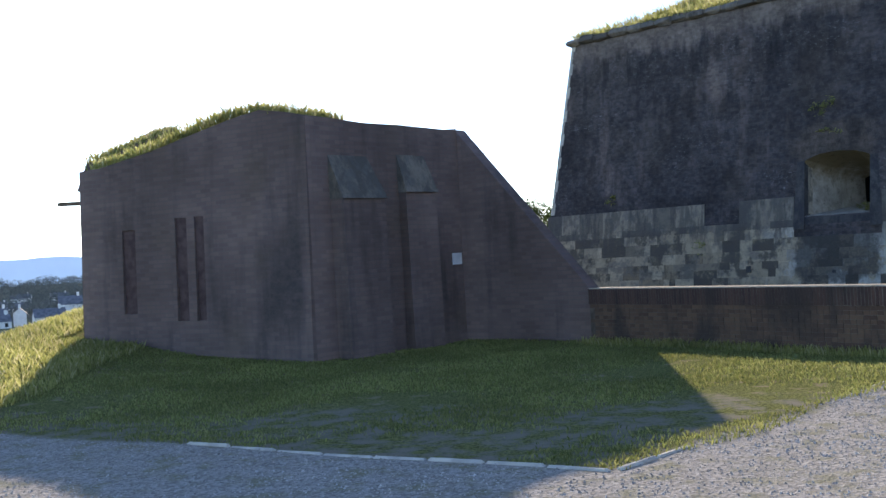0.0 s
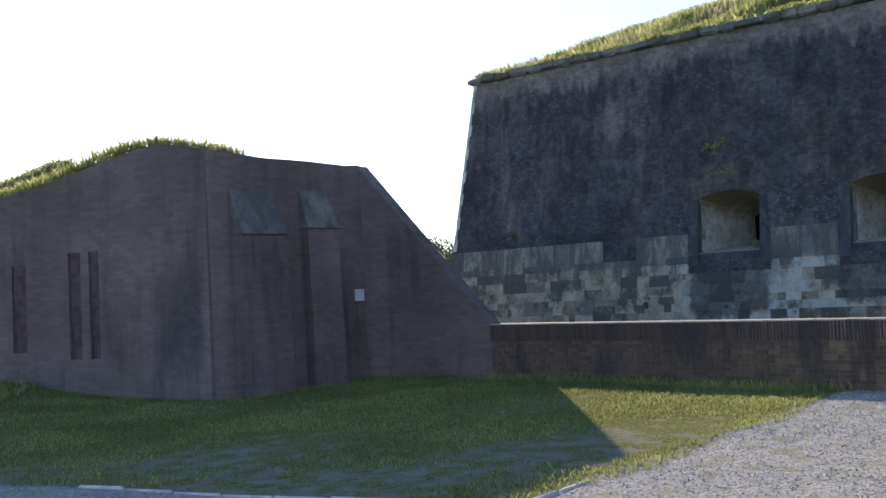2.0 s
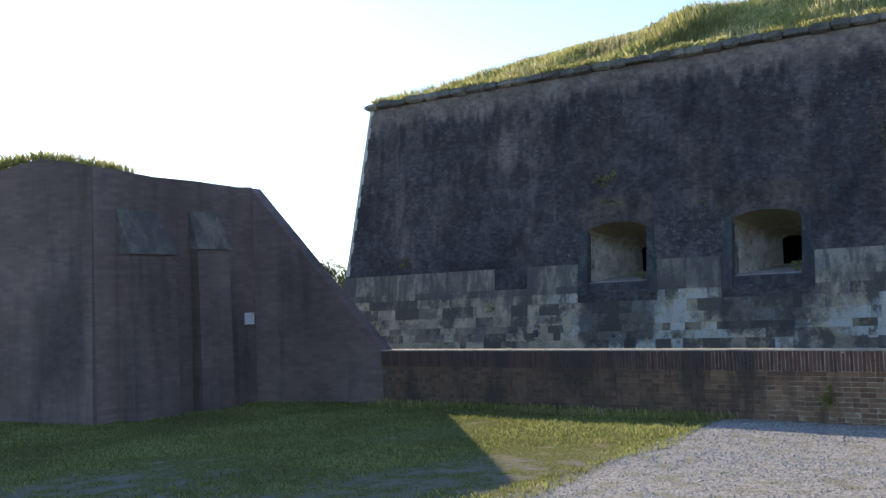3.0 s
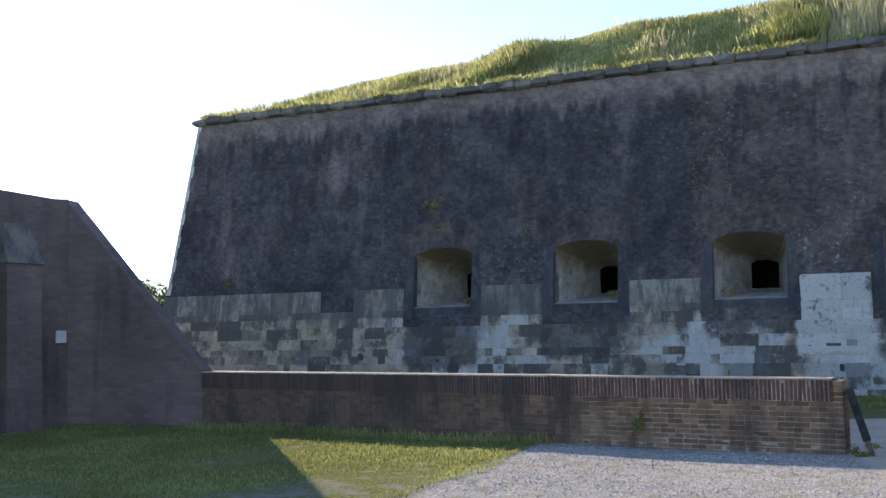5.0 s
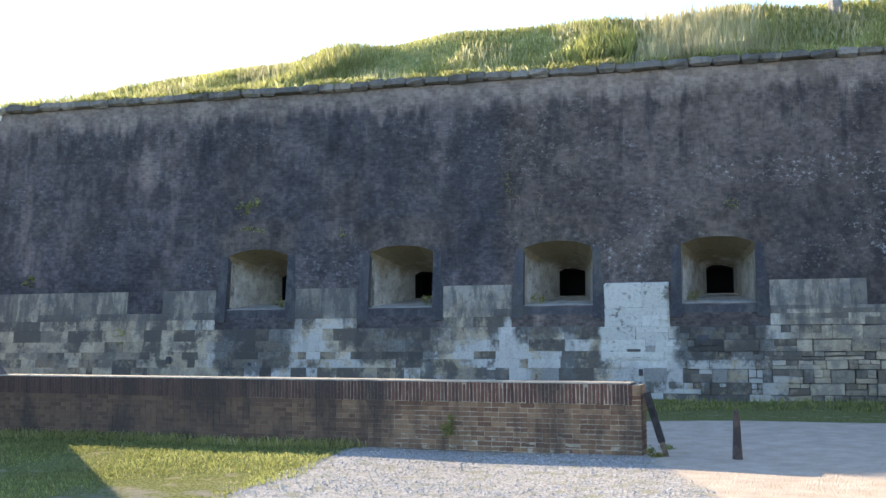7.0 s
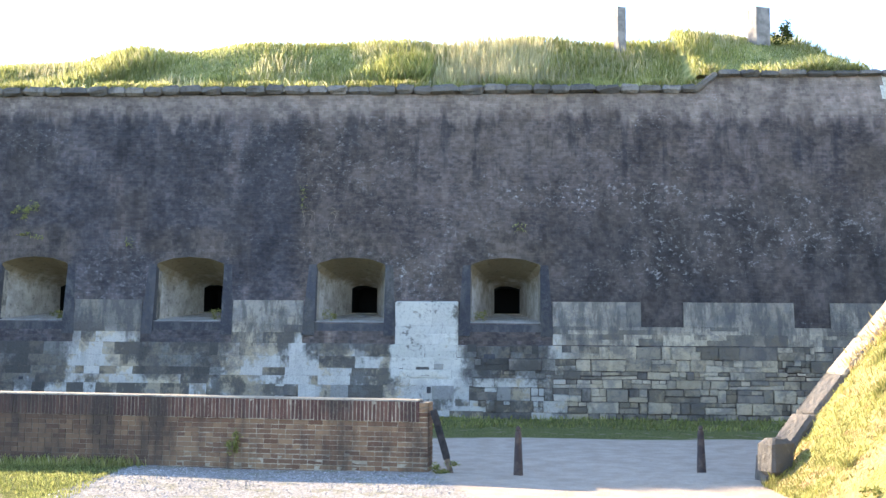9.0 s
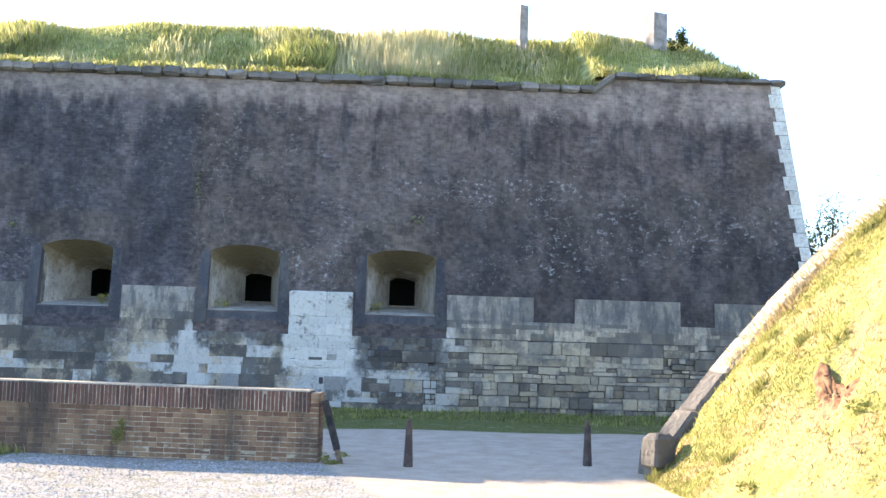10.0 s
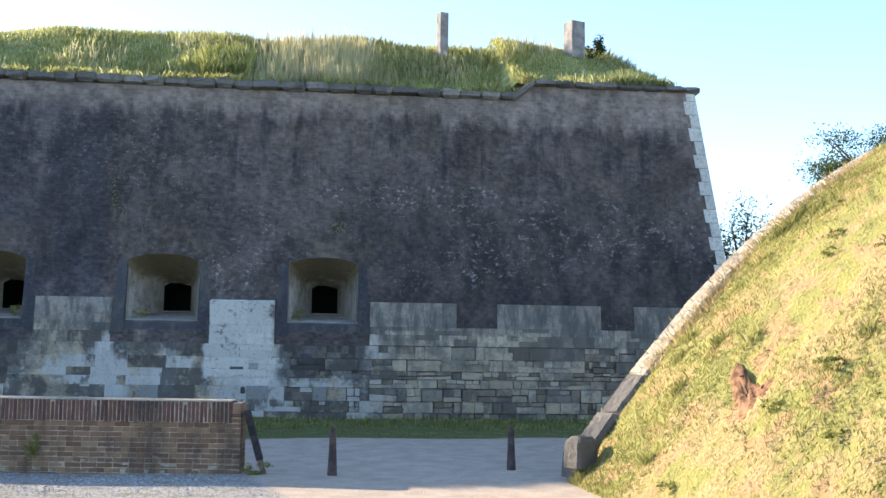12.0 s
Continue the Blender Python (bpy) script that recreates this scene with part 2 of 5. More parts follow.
def base_stone(name, per_island=False):
    """Limestone of the fort's base: tan where bare, limewash left in ragged patches, sooty stains below the ports."""
    n = Nodes(name, 0.92)
    tone = n.island() if per_island else n.random()
    w = n.where(world=True)
    x, y, z = n.axis(0, w), n.axis(1, w), n.axis(2, w)
    u = n.math("SUBTRACT", n.math("MULTIPLY", x, CU), n.math("MULTIPLY", y, SU))
    ragged = n.math("SUBTRACT", n.noise(1.9, 7, w, 0.75), 0.5)
    fine = n.noise(15.0, 6, w, 0.7)
    col = n.mix(tone, (0.28, 0.225, 0.155), (0.6, 0.5, 0.36))
    col = n.mix(n.span(n.noise(2.6, 6, n.where((1, 1, 1.3), (4, 1, 7), world=True), 0.7), 0.46, 0.6, 0.0, 0.7), col, (0.2, 0.19, 0.175))
    # limewash that still clings between the ports
    ur = n.math("ADD", u, n.math("MULTIPLY", ragged, 2.5))
    limed = n.math("MULTIPLY", n.span(ur, -13.0, -11.8), n.span(ur, 0.8, 2.0, 1.0, 0.12))
    own = n.math("MULTIPLY", n.math("SUBTRACT", tone, 0.5), 0.2)
    lime = n.span(n.math("ADD", n.noise(0.95, 9, n.where((1, 1, 0.9), (2, 6, 3), world=True), 0.68), own), 0.48, 0.55)
    lime = n.math("MULTIPLY", lime, n.span(n.math("ADD", z, n.math("MULTIPLY", ragged, 1.4)), 1.6, 2.1, 0.95, 0.3))
    chalk = n.mix(n.math("ADD", n.math("MULTIPLY", tone, 0.6), n.math("MULTIPLY", fine, 0.4)), (0.36, 0.35, 0.325), (0.62, 0.6, 0.55))
    col = n.mix(n.math("MULTIPLY", lime, limed), col, chalk)
    # soot and algae in ragged blots, and runs from the brick above
    blot = n.math("SUBTRACT", n.noise(1.15, 10, n.where((1.1, 1.1, 0.85), (9, 2, 5), world=True), 0.72), own)
    col = n.mix(n.math("MULTIPLY", n.span(blot, 0.5, 0.58), n.span(ur, 0.8, 2.2, 0.8, 0.55)), col, (0.085, 0.08, 0.073))
    col = n.mix(n.span(n.math("ADD", z, n.math("MULTIPLY", ragged, 0.5)), 1.82, 2.05, 0.0, 0.5), col, (0.165, 0.16, 0.152))
    drip = n.noise(2.8, 6, n.where((1.3, 1.3, 0.3), (1, 2, 9), world=True), 0.7)
    fall = n.span(n.math("ADD", z, n.math("MULTIPLY", ragged, 1.0)), 0.9, 2.1, 0.1, 0.7)
    col = n.mix(n.math("MULTIPLY", n.span(drip, 0.44, 0.58), fall), col, (0.105, 0.1, 0.094))
    for c, low in zip(PORTS, (0.6, 0.8, 1.35, 0.85)):
        du = n.math("ABSOLUTE", n.math("SUBTRACT", u, c))
        m = n.span(n.math("ADD", du, n.math("MULTIPLY", ragged, 1.0)), 0.9, 1.12, 0.82, 0.0)
        m = n.math("MULTIPLY", m, n.span(n.math("ADD", z, n.math("MULTIPLY", ragged, 1.6)), low - 0.12, low + 0.12))
        col = n.mix(n.math("MULTIPLY", m, n.span(fine, 0.3, 0.7, 0.8, 1.0)), col, (0.066, 0.065, 0.063))
    # one stretch that was limewashed anew
    m = n.math("MULTIPLY", n.span(n.math("ADD", u, n.math("MULTIPLY", ragged, 0.35)), -2.52, -2.42), n.span(n.math("ADD", u, n.math("MULTIPLY", ragged, 1.1)), -1.0, -0.8, 1.0, 0.0))
    m = n.math("MULTIPLY", m, n.span(n.math("ADD", z, n.math("MULTIPLY", ragged, 1.2)), 0.72, 0.95))
    worn = n.span(n.noise(4.5, 6, w, 0.7), 0.56, 0.64, 1.0, 0.25)
    col = n.mix(n.math("MULTIPLY", m, worn), col, n.mix(tone, (0.56, 0.55, 0.5), (0.68, 0.66, 0.6)))
    col = n.mix(n.span(fine, 0.5, 0.72, 0.0, 0.45), col, (0.12, 0.115, 0.105))
    # odd stones let in later, much darker
    col = n.mix(n.span(tone, 0.92, 0.94, 0.0, 0.55), col, (0.085, 0.082, 0.08))
    h = n.math("ADD", fine, n.math("MULTIPLY", ragged, 2.0))
    return n.done(col, h, 0.9, 0.05)


STONE = block_stone("limestone", (0.3, 0.26, 0.2), (0.46, 0.4, 0.31), 0.0)
BASE_STONE = base_stone("base_limestone")
BASE_STONE_FAR = base_stone("base_limestone_far", True)
# Also used for coping stones darkened for shade at the raking wall's foot.
STONE_DARK = block_stone("stained_and_shaded_limestone", (0.17, 0.145, 0.12), (0.27, 0.235, 0.2), 0.08)
QUOIN = block_stone("pale_quoin", (0.5, 0.48, 0.42), (0.62, 0.6, 0.53), -0.12)
CORDON = block_stone("weathered_cordon", (0.11, 0.1, 0.09), (0.28, 0.25, 0.215), 0.05)
COPING_STONE = block_stone("bare_coping", (0.36, 0.3, 0.22), (0.48, 0.42, 0.32), -0.05)
SLATE = block_stone("dark_slate", (0.045, 0.045, 0.052), (0.07, 0.07, 0.08), 0.0, 0.75)


def reveal_mat():
    n = Nodes("embrasure_plaster", 0.9)
    z = n.axis(2)
    blot = n.noise(2.2, 8, None, 0.75)
    col = n.mix(n.span(blot, 0.35, 0.65), (0.5, 0.455, 0.39), (0.3, 0.27, 0.225))
    col = n.mix(n.span(n.math("ADD", z, n.math("MULTIPLY", blot, 1.3)), 3.5, 4.0, 0.0, 0.85), col, (0.22, 0.17, 0.095))
    col = n.mix(n.span(n.noise(9.0, 6), 0.56, 0.68, 0.0, 0.5), col, (0.08, 0.072, 0.06))
    return n.done(col, n.noise(12, 5), 0.4, 0.02)


REVEAL = reveal_mat()
# Near-black colour carries the darkness of the unlit room behind the ports.
DARK = Nodes("dark_interior", 1.0).done((0.01, 0.01, 0.01))


def wall_brick_mat(name, per_island=False, lo=(0.13, 0.071, 0.048), hi=(0.27, 0.168, 0.1)):
    n = Nodes(name, 0.9)
    tone = n.island() if per_island else n.random()
    col = n.mix(tone, lo, hi)
    stain = n.noise(1.6, 5, n.where((1, 1, 0.35), world=True))
    col = n.mix(n.span(stain, 0.46, 0.64, 0.0, 0.8), col, (0.05, 0.043, 0.038))
    fine = n.noise(30, 4, n.where(world=True))
    col = n.mix(n.span(fine, 0.5, 0.8, 0.0, 0.4), col, (0.3, 0.24, 0.18))
    # darker and browner where the wall runs back to the building
    run_back = n.math("ADD", n.axis(1, n.where(world=True)), n.math("MULTIPLY", stain, 3.0))
    col = n.mix(n.span(run_back, 13.0, 16.5, 0.0, 0.55), col, (0.06, 0.047, 0.043))
    return n.done(col, fine, 0.4, 0.01)


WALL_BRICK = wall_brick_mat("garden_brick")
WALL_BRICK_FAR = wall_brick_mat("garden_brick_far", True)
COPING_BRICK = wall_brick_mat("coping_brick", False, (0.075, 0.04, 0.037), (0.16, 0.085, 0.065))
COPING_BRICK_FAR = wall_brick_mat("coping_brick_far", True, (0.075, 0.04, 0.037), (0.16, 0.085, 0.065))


def plain(name, a, b, scale, rough=0.85, bump=0.3, metal=0.0):
    n = Nodes(name, rough)
    n.bsdf.inputs["Metallic"].default_value = metal
    f = n.noise(scale, 6, n.where(world=True))
    return n.done(n.mix(n.span(f, 0.35, 0.65), a, b), f, bump, 0.02)


def mortar_mat():
    n = Nodes("lime_mortar", 0.95)
    w = n.where(world=True)
    f = n.noise(9, 6, w)
    col = n.mix(n.span(f, 0.35, 0.65), (0.24, 0.2, 0.15), (0.42, 0.36, 0.27))
    stain = n.noise(1.6, 5, n.where((1, 1, 0.35), world=True))
    col = n.mix(n.span(stain, 0.46, 0.64, 0.0, 0.75), col, (0.06, 0.052, 0.045))
    # the mortar darkens along the wall in the same way
    run_back = n.math("ADD", n.axis(1, w), n.math("MULTIPLY", stain, 3.0))
    col = n.mix(n.span(run_back, 13.0, 16.5, 0.0, 0.75), col, (0.06, 0.047, 0.043))
    return n.done(col, f, 0.5, 0.01)


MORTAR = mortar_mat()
BOLLARD = plain("rusty_bollard", (0.05, 0.04, 0.04), (0.1, 0.075, 0.065), 9, 0.7)
TARRED = plain("tarred_timber", (0.018, 0.017, 0.018), (0.05, 0.045, 0.045), 7, 0.65)
OLD_WOOD = plain("old_wood", (0.1, 0.075, 0.055), (0.2, 0.15, 0.11), 12)
KERB = plain("pale_kerb", (0.4, 0.38, 0.34), (0.58, 0.55, 0.48), 5)
GREY_STONE = plain("old_grey_stone", (0.15, 0.14, 0.13), (0.27, 0.25, 0.23), 4)
DOOR = plain("dark_door_paint", (0.07, 0.045, 0.045), (0.11, 0.075, 0.072), 6, 0.7)
PLATE = plain("pale_plate", (0.5, 0.52, 0.55), (0.65, 0.66, 0.68), 4, 0.5)
SOIL = plain("bare_soil", (0.09, 0.048, 0.028), (0.28, 0.155, 0.085), 11, 0.95, 0.9)
BARK = plain("bark", (0.06, 0.045, 0.035), (0.13, 0.1, 0.075), 9)
WHITE_WALL = plain("white_render", (0.7, 0.69, 0.66), (0.8, 0.79, 0.76), 0.6)
ROOF_TILE = plain("grey_roof", (0.12, 0.12, 0.14), (0.2, 0.2, 0.22), 0.8)
GLASS_DARK = plain("dark_pane", (0.02, 0.025, 0.03), (0.04, 0.045, 0.05), 1.0, 0.15)


def ground_mat():
    """Gravel yard, worn grass, tan path and shaded ditch floor, each with an edge of its own."""
    n = Nodes("yard_ground", 0.95)
    w = n.where(world=True)
    x, y = n.axis(0, w), n.axis(1, w)
    wob = n.math("MULTIPLY", n.math("SUBTRACT", n.noise(1.3, 5, w), 0.5), 1.3)
    fine = n.noise(28, 5, w)
    mid = n.noise(3.0, 5, w)
    vor = n.tree.nodes.new("ShaderNodeTexVoronoi")
    vor.inputs["Scale"].default_value = 38
    n.tree.links.new(w, vor.inputs["Vector"])
    gravel = n.mix(vor.outputs["Color"], (0.16, 0.15, 0.13), (0.43, 0.4, 0.36))
    gravel = n.mix(n.span(mid, 0.48, 0.66, 0.0, 0.65), gravel, (0.2, 0.19, 0.11))
    grass = n.mix(n.span(fine, 0.35, 0.65), (0.07, 0.08, 0.028), (0.2, 0.195, 0.075))
    grass = n.mix(n.span(mid, 0.55, 0.66, 0.0, 0.8), grass, (0.24, 0.2, 0.13))
    path = n.mix(n.span(mid, 0.3, 0.7), (0.4, 0.32, 0.24), (0.5, 0.41, 0.315))
    path = n.mix(n.span(fine, 0.4, 0.7, 0.0, 0.25), path, (0.22, 0.2, 0.18))

    def side(px, py, qx, qy, soft=0.12, wobble=1.0):
        """1 to the left of the line from p to q."""
        length = math.hypot(qx - px, qy - py)
        a, b = -(qy - py) / length, (qx - px) / length
        d = n.math("ADD", n.math("MULTIPLY", x, a), n.math("MULTIPLY", y, b))
        d = n.math("ADD", n.math("SUBTRACT", d, a * px + b * py), n.math("MULTIPLY", wob, wobble))
        return n.span(d, -soft, soft)

    lawn = n.math("MINIMUM", side(1.15, 7.75, -2.46, 9.82, wobble=0.25), 1.0)
    lawn = n.math("SUBTRACT", 1.0, lawn)
    lawn = n.math("MULTIPLY", lawn, side(1.15, 7.75, 5.5, 12.2, wobble=0.25))
    trodden = n.math("MULTIPLY", side(-6, 12.6, 3.2, 10.9, 0.6), 1.0)
    worn = n.math("MULTIPLY", n.math("SUBTRACT", 1.0, trodden), n.span(mid, 0.4, 0.6, 0.0, 0.75))
    grass_here = n.mix(worn, grass, (0.2, 0.18, 0.15))
    col = n.mix(lawn, gravel, grass_here)
    paved = side(7.42, 7.25, 8.9, 9.9, 0.15, 0.25)
    paved = n.math("SUBTRACT", 1.0, paved)
    col = n.mix(n.math("MULTIPLY", paved, n.math("SUBTRACT", 1.0, lawn)), col, path)
    strip = side(13.45 - 7, 12.65 + 6.9, 17.0, 9.6, 0.15, 0.4)
    col = n.mix(strip, col, grass)
    away = n.math("ADD", n.math("MULTIPLY", x, -0.35), y)
    rough_grass = n.math("MAXIMUM", n.span(n.math("MULTIPLY", x, -1.0), 6.5, 8.0), n.span(away, 26, 30))
    field = n.mix(n.span(n.noise(0.02, 5, w), 0.4, 0.6), (0.05, 0.07, 0.06), (0.1, 0.12, 0.11))
    col = n.mix(rough_grass, col, n.mix(n.span(away, 40, 80), grass, field))
    h = n.math("ADD", vor.outputs["Distance"], fine)
    return n.done(col, h, 0.4, 0.02)


GROUND = ground_mat()
GROUND.node_tree.nodes["Principled BSDF"].inputs["Specular IOR Level"].default_value = 0.0


# ---- building blocks ----
class Bag:
    """Collects vertices and faces for one mesh."""

    def __init__(self, weld=False):
        self.v, self.f, self.weld = [], [], weld

    def poly(self, *pts):
        i = len(self.v)
        self.v.extend(tuple(p) for p in pts)
        self.f.append(tuple(range(i, i + len(pts))))

    def solid(self, low, high):
        """A closed prism between two outlines of equal length (low seen anticlockwise from above)."""
        i, k = len(self.v), len(low)
        self.v.extend(tuple(p) for p in low)
        self.v.extend(tuple(p) for p in high)
        self.f.append(tuple(range(i + k - 1, i - 1, -1)))
        self.f.append(tuple(range(i + k, i + 2 * k)))
        for a in range(k):
            b = (a + 1) % k
            self.f.append((i + a, i + b, i + k + b, i + k + a))

    def box(self, x0, x1, y0, y1, z0, z1):
        r = ((x0, y0), (x1, y0), (x1, y1), (x0, y1))
        self.solid([(x, y, z0) for x, y in r], [(x, y, z1) for x, y in r])

    def loft(self, rings, closed=True, cap=True):
        i, k = len(self.v), len(rings[0])
        for r in rings:
            self.v.extend(tuple(p) for p in r)
        for j in range(len(rings) - 1):
            for a in range(k if closed else k - 1):
                b = (a + 1) % k
                self.f.append((i + j * k + a, i + j * k + b, i + (j + 1) * k + b, i + (j + 1) * k + a))
        if cap:
            self.f.append(tuple(range(i + k - 1, i - 1, -1)))
            self.f.append(tuple(range(i + (len(rings) - 1) * k, i + len(rings) * k)))

    def mesh(self, name, mat, smooth=False):
        me = bpy.data.meshes.new(name)
        v, f = self.v, self.f
        if self.weld:
            seen, order, at = {}, [], []
            for p in v:
                key = tuple(round(c, 4) for c in p)
                if key not in seen:
                    seen[key] = len(order)
                    order.append(p)
                at.append(seen[key])
            v, f = order, [tuple(at[i] for i in q) for q in f]
        me.from_pydata(v, [], f)
        me.materials.append(mat)
        if smooth:
            me.shade_smooth()
        return me


def part(name, bag, mat, parent=None, label="", smooth=False):
    ob = new(name, bag.mesh(name, mat, smooth) if isinstance(bag, Bag) else bag)
    ob.parent = parent
    return tagged(ob, label)


def thing(name, label, category, group="", kind="", m=None):
    ob = new(name)
    if m is not None:
        ob.matrix_world = m
    return tagged(ob, label, category, group, kind)


def rocky(mat, name, l=1.0, d=1.0, h=1.0, round_by=0.06, seed=0, shake=0.02):
    """A unit-sized bevelled block, base centre at the origin, slightly uneven."""
    rng = random.Random(seed)
    bag = Bag()
    rings = []
    for z, inset in ((0, round_by), (round_by, 0), (h - round_by, 0), (h, round_by)):
        x, y = l / 2 - inset, d / 2 - inset
        c = round_by * 0.6
        ring = [(-x + c, -y), (x - c, -y), (x, -y + c), (x, y - c), (x - c, y), (-x + c, y), (-x, y - c), (-x, -y + c)]
        rings.append([(a + rng.uniform(-shake, shake), b + rng.uniform(-shake, shake), z + rng.uniform(-shake, shake) * 0.5) for a, b in ring])
    bag.loft(rings)
    return bag.mesh(name, mat)


def tri_stuff(name, verts, mat, label, category):
    """One object out of a plain array of triangles (n, 3, 3)."""
    verts = np.asarray(verts, dtype=np.float32).reshape(-1, 3)
    count = len(verts) // 3
    me = bpy.data.meshes.new(name)
    me.vertices.add(len(verts))
    me.vertices.foreach_set("co", verts.ravel())
    me.loops.add(len(verts))
    me.loops.foreach_set("vertex_index", np.arange(len(verts), dtype=np.int32))
    me.polygons.add(count)
    me.polygons.foreach_set("loop_start", np.arange(0, len(verts), 3, dtype=np.int32))
    me.update(calc_edges=True)
    me.materials.append(mat)
    return tagged(new(name, me), label, category, kind="stuff")


def blades(points, height, width, lean, rng, up=None):
    """Bent grass blades: two triangles each, rooted at points (n, 3)."""
    n = len(points)
    a = rng.uniform(0, 2 * np.pi, n)
    side = np.stack([np.cos(a), np.sin(a), np.zeros(n)], 1) * (width * rng.uniform(0.6, 1.4, n))[:, None]
    tilt = rng.uniform(0, 2 * np.pi, n)
    h = height * rng.uniform(0.5, 1.25, n)
    off = np.stack([np.cos(tilt), np.sin(tilt), np.zeros(n)], 1) * (lean * h * rng.uniform(0.1, 1.0, n))[:, None]
    mid = points + off * 0.35 + np.stack([np.zeros(n), np.zeros(n), h * 0.55], 1)
    tip = points + off + np.stack([np.zeros(n), np.zeros(n), h], 1)
    root = points - np.array([0, 0, 0.03])
    t1 = np.stack([root - side, root + side, mid + side * 0.7], 1)
    t2 = np.stack([root - side, mid + side * 0.7, tip], 1)
    # share no vertices, but keep both triangles of a blade together
    return np.stack([t1, t2], 1).reshape(-1, 3, 3)


FORT_AT = pose(0, 0, 0, 0, 0, -PHI)


# ---- ground ----
def step(a, b, v):
    t = np.clip((v - a) / (b - a), 0, 1)
    return t * t * (3 - 2 * t)


def ground_height(x, y):
    x, y = np.asarray(x, float), np.asarray(y, float)
    z = (0.45 * np.exp(-((x + 7.5) / 2.8) ** 2) - 0.12 * step(-8.5, -12.5, x)) * step(10, 19, y)
    r = np.hypot(x, y)
    left = step(-0.12, -0.3, x / np.maximum(r, 1))
    z = z + 0.12 * left * step(20, 28, r)
    behind = np.maximum(left, step(60, 90, r))
    z = z - behind * (3.0 * step(30, 48, r) + 10.0 * step(40, 220, r) + 8.0 * step(250, 700, r))
    z = z + 0.36 * np.exp(-((x + 8.1) / 1.3) ** 2) * step(18, 25, y) * step(40, 30, y)
    z = z + 0.02 * np.sin(x * 1.7 + y * 0.6) * np.cos(y * 1.3) * step(6, 9, r)
    return z


def build_ground():
    def ticks(far, near, inner_step):
        inner = np.arange(-near, near + 1e-6, inner_step)
        outer = near * (far / near) ** (np.arange(1, 28) / 27)
        return np.concatenate([-outer[::-1], inner, outer])
    xs = ticks(4600, 32, 0.5)
    n = len(xs)
    gx, gy = np.meshgrid(xs, xs)
    z = ground_height(gx, gy)
    ridge = 2 * np.sin(gx * 0.0021 + 1.0) * np.cos(gy * 0.0013) * step(2500, 4000, np.hypot(gx, gy))
    verts = np.stack([gx, gy, z + ridge], 2).reshape(-1, 3)
    i = np.arange(n * n).reshape(n, n)
    faces = np.stack([i[:-1, :-1], i[:-1, 1:], i[1:, 1:], i[1:, :-1]], 2).reshape(-1, 4)
    me = bpy.data.meshes.new("ground")
    me.from_pydata(verts.tolist(), [], faces.tolist())
    me.materials.append(GROUND)
    me.shade_smooth()
    tagged(new("ground", me), "grey gravel yard with worn grass and a tan path", "ground", kind="structure")


build_ground()

# ---- fort ----
FACE, BATTER = 23.6, 0.12
LEFT_TOP, RIGHT_TOP = -18.95, 9.17
LEFT_LOW, RIGHT_LOW = -20.0, 10.25
STEP_U, CORDON_Z, CORDON_HI = 4.9, 7.6, 8.02
PORT_N = 26.15
SILL, HAUNCH, CROWN, HALF = 2.12, 3.34, 3.63, 0.88
fort = thing("fort", "long dark brick fort bastion on a pale stone base", "fort", m=FORT_AT)


def face_n(z):
    return FACE + BATTER * z


def port_ring(c, half, low, haunch, crown, n_of):
    pts = [(c - half, low), (c + half, low), (c + half, haunch)]
    for k in range(1, 6):
        a = math.pi * k / 6
        pts.append((c + half * math.cos(a), haunch + (crown - haunch) * math.sin(a)))
    pts.append((c - half, haunch))
    return [(u, n_of(z), z) for u, z in pts]


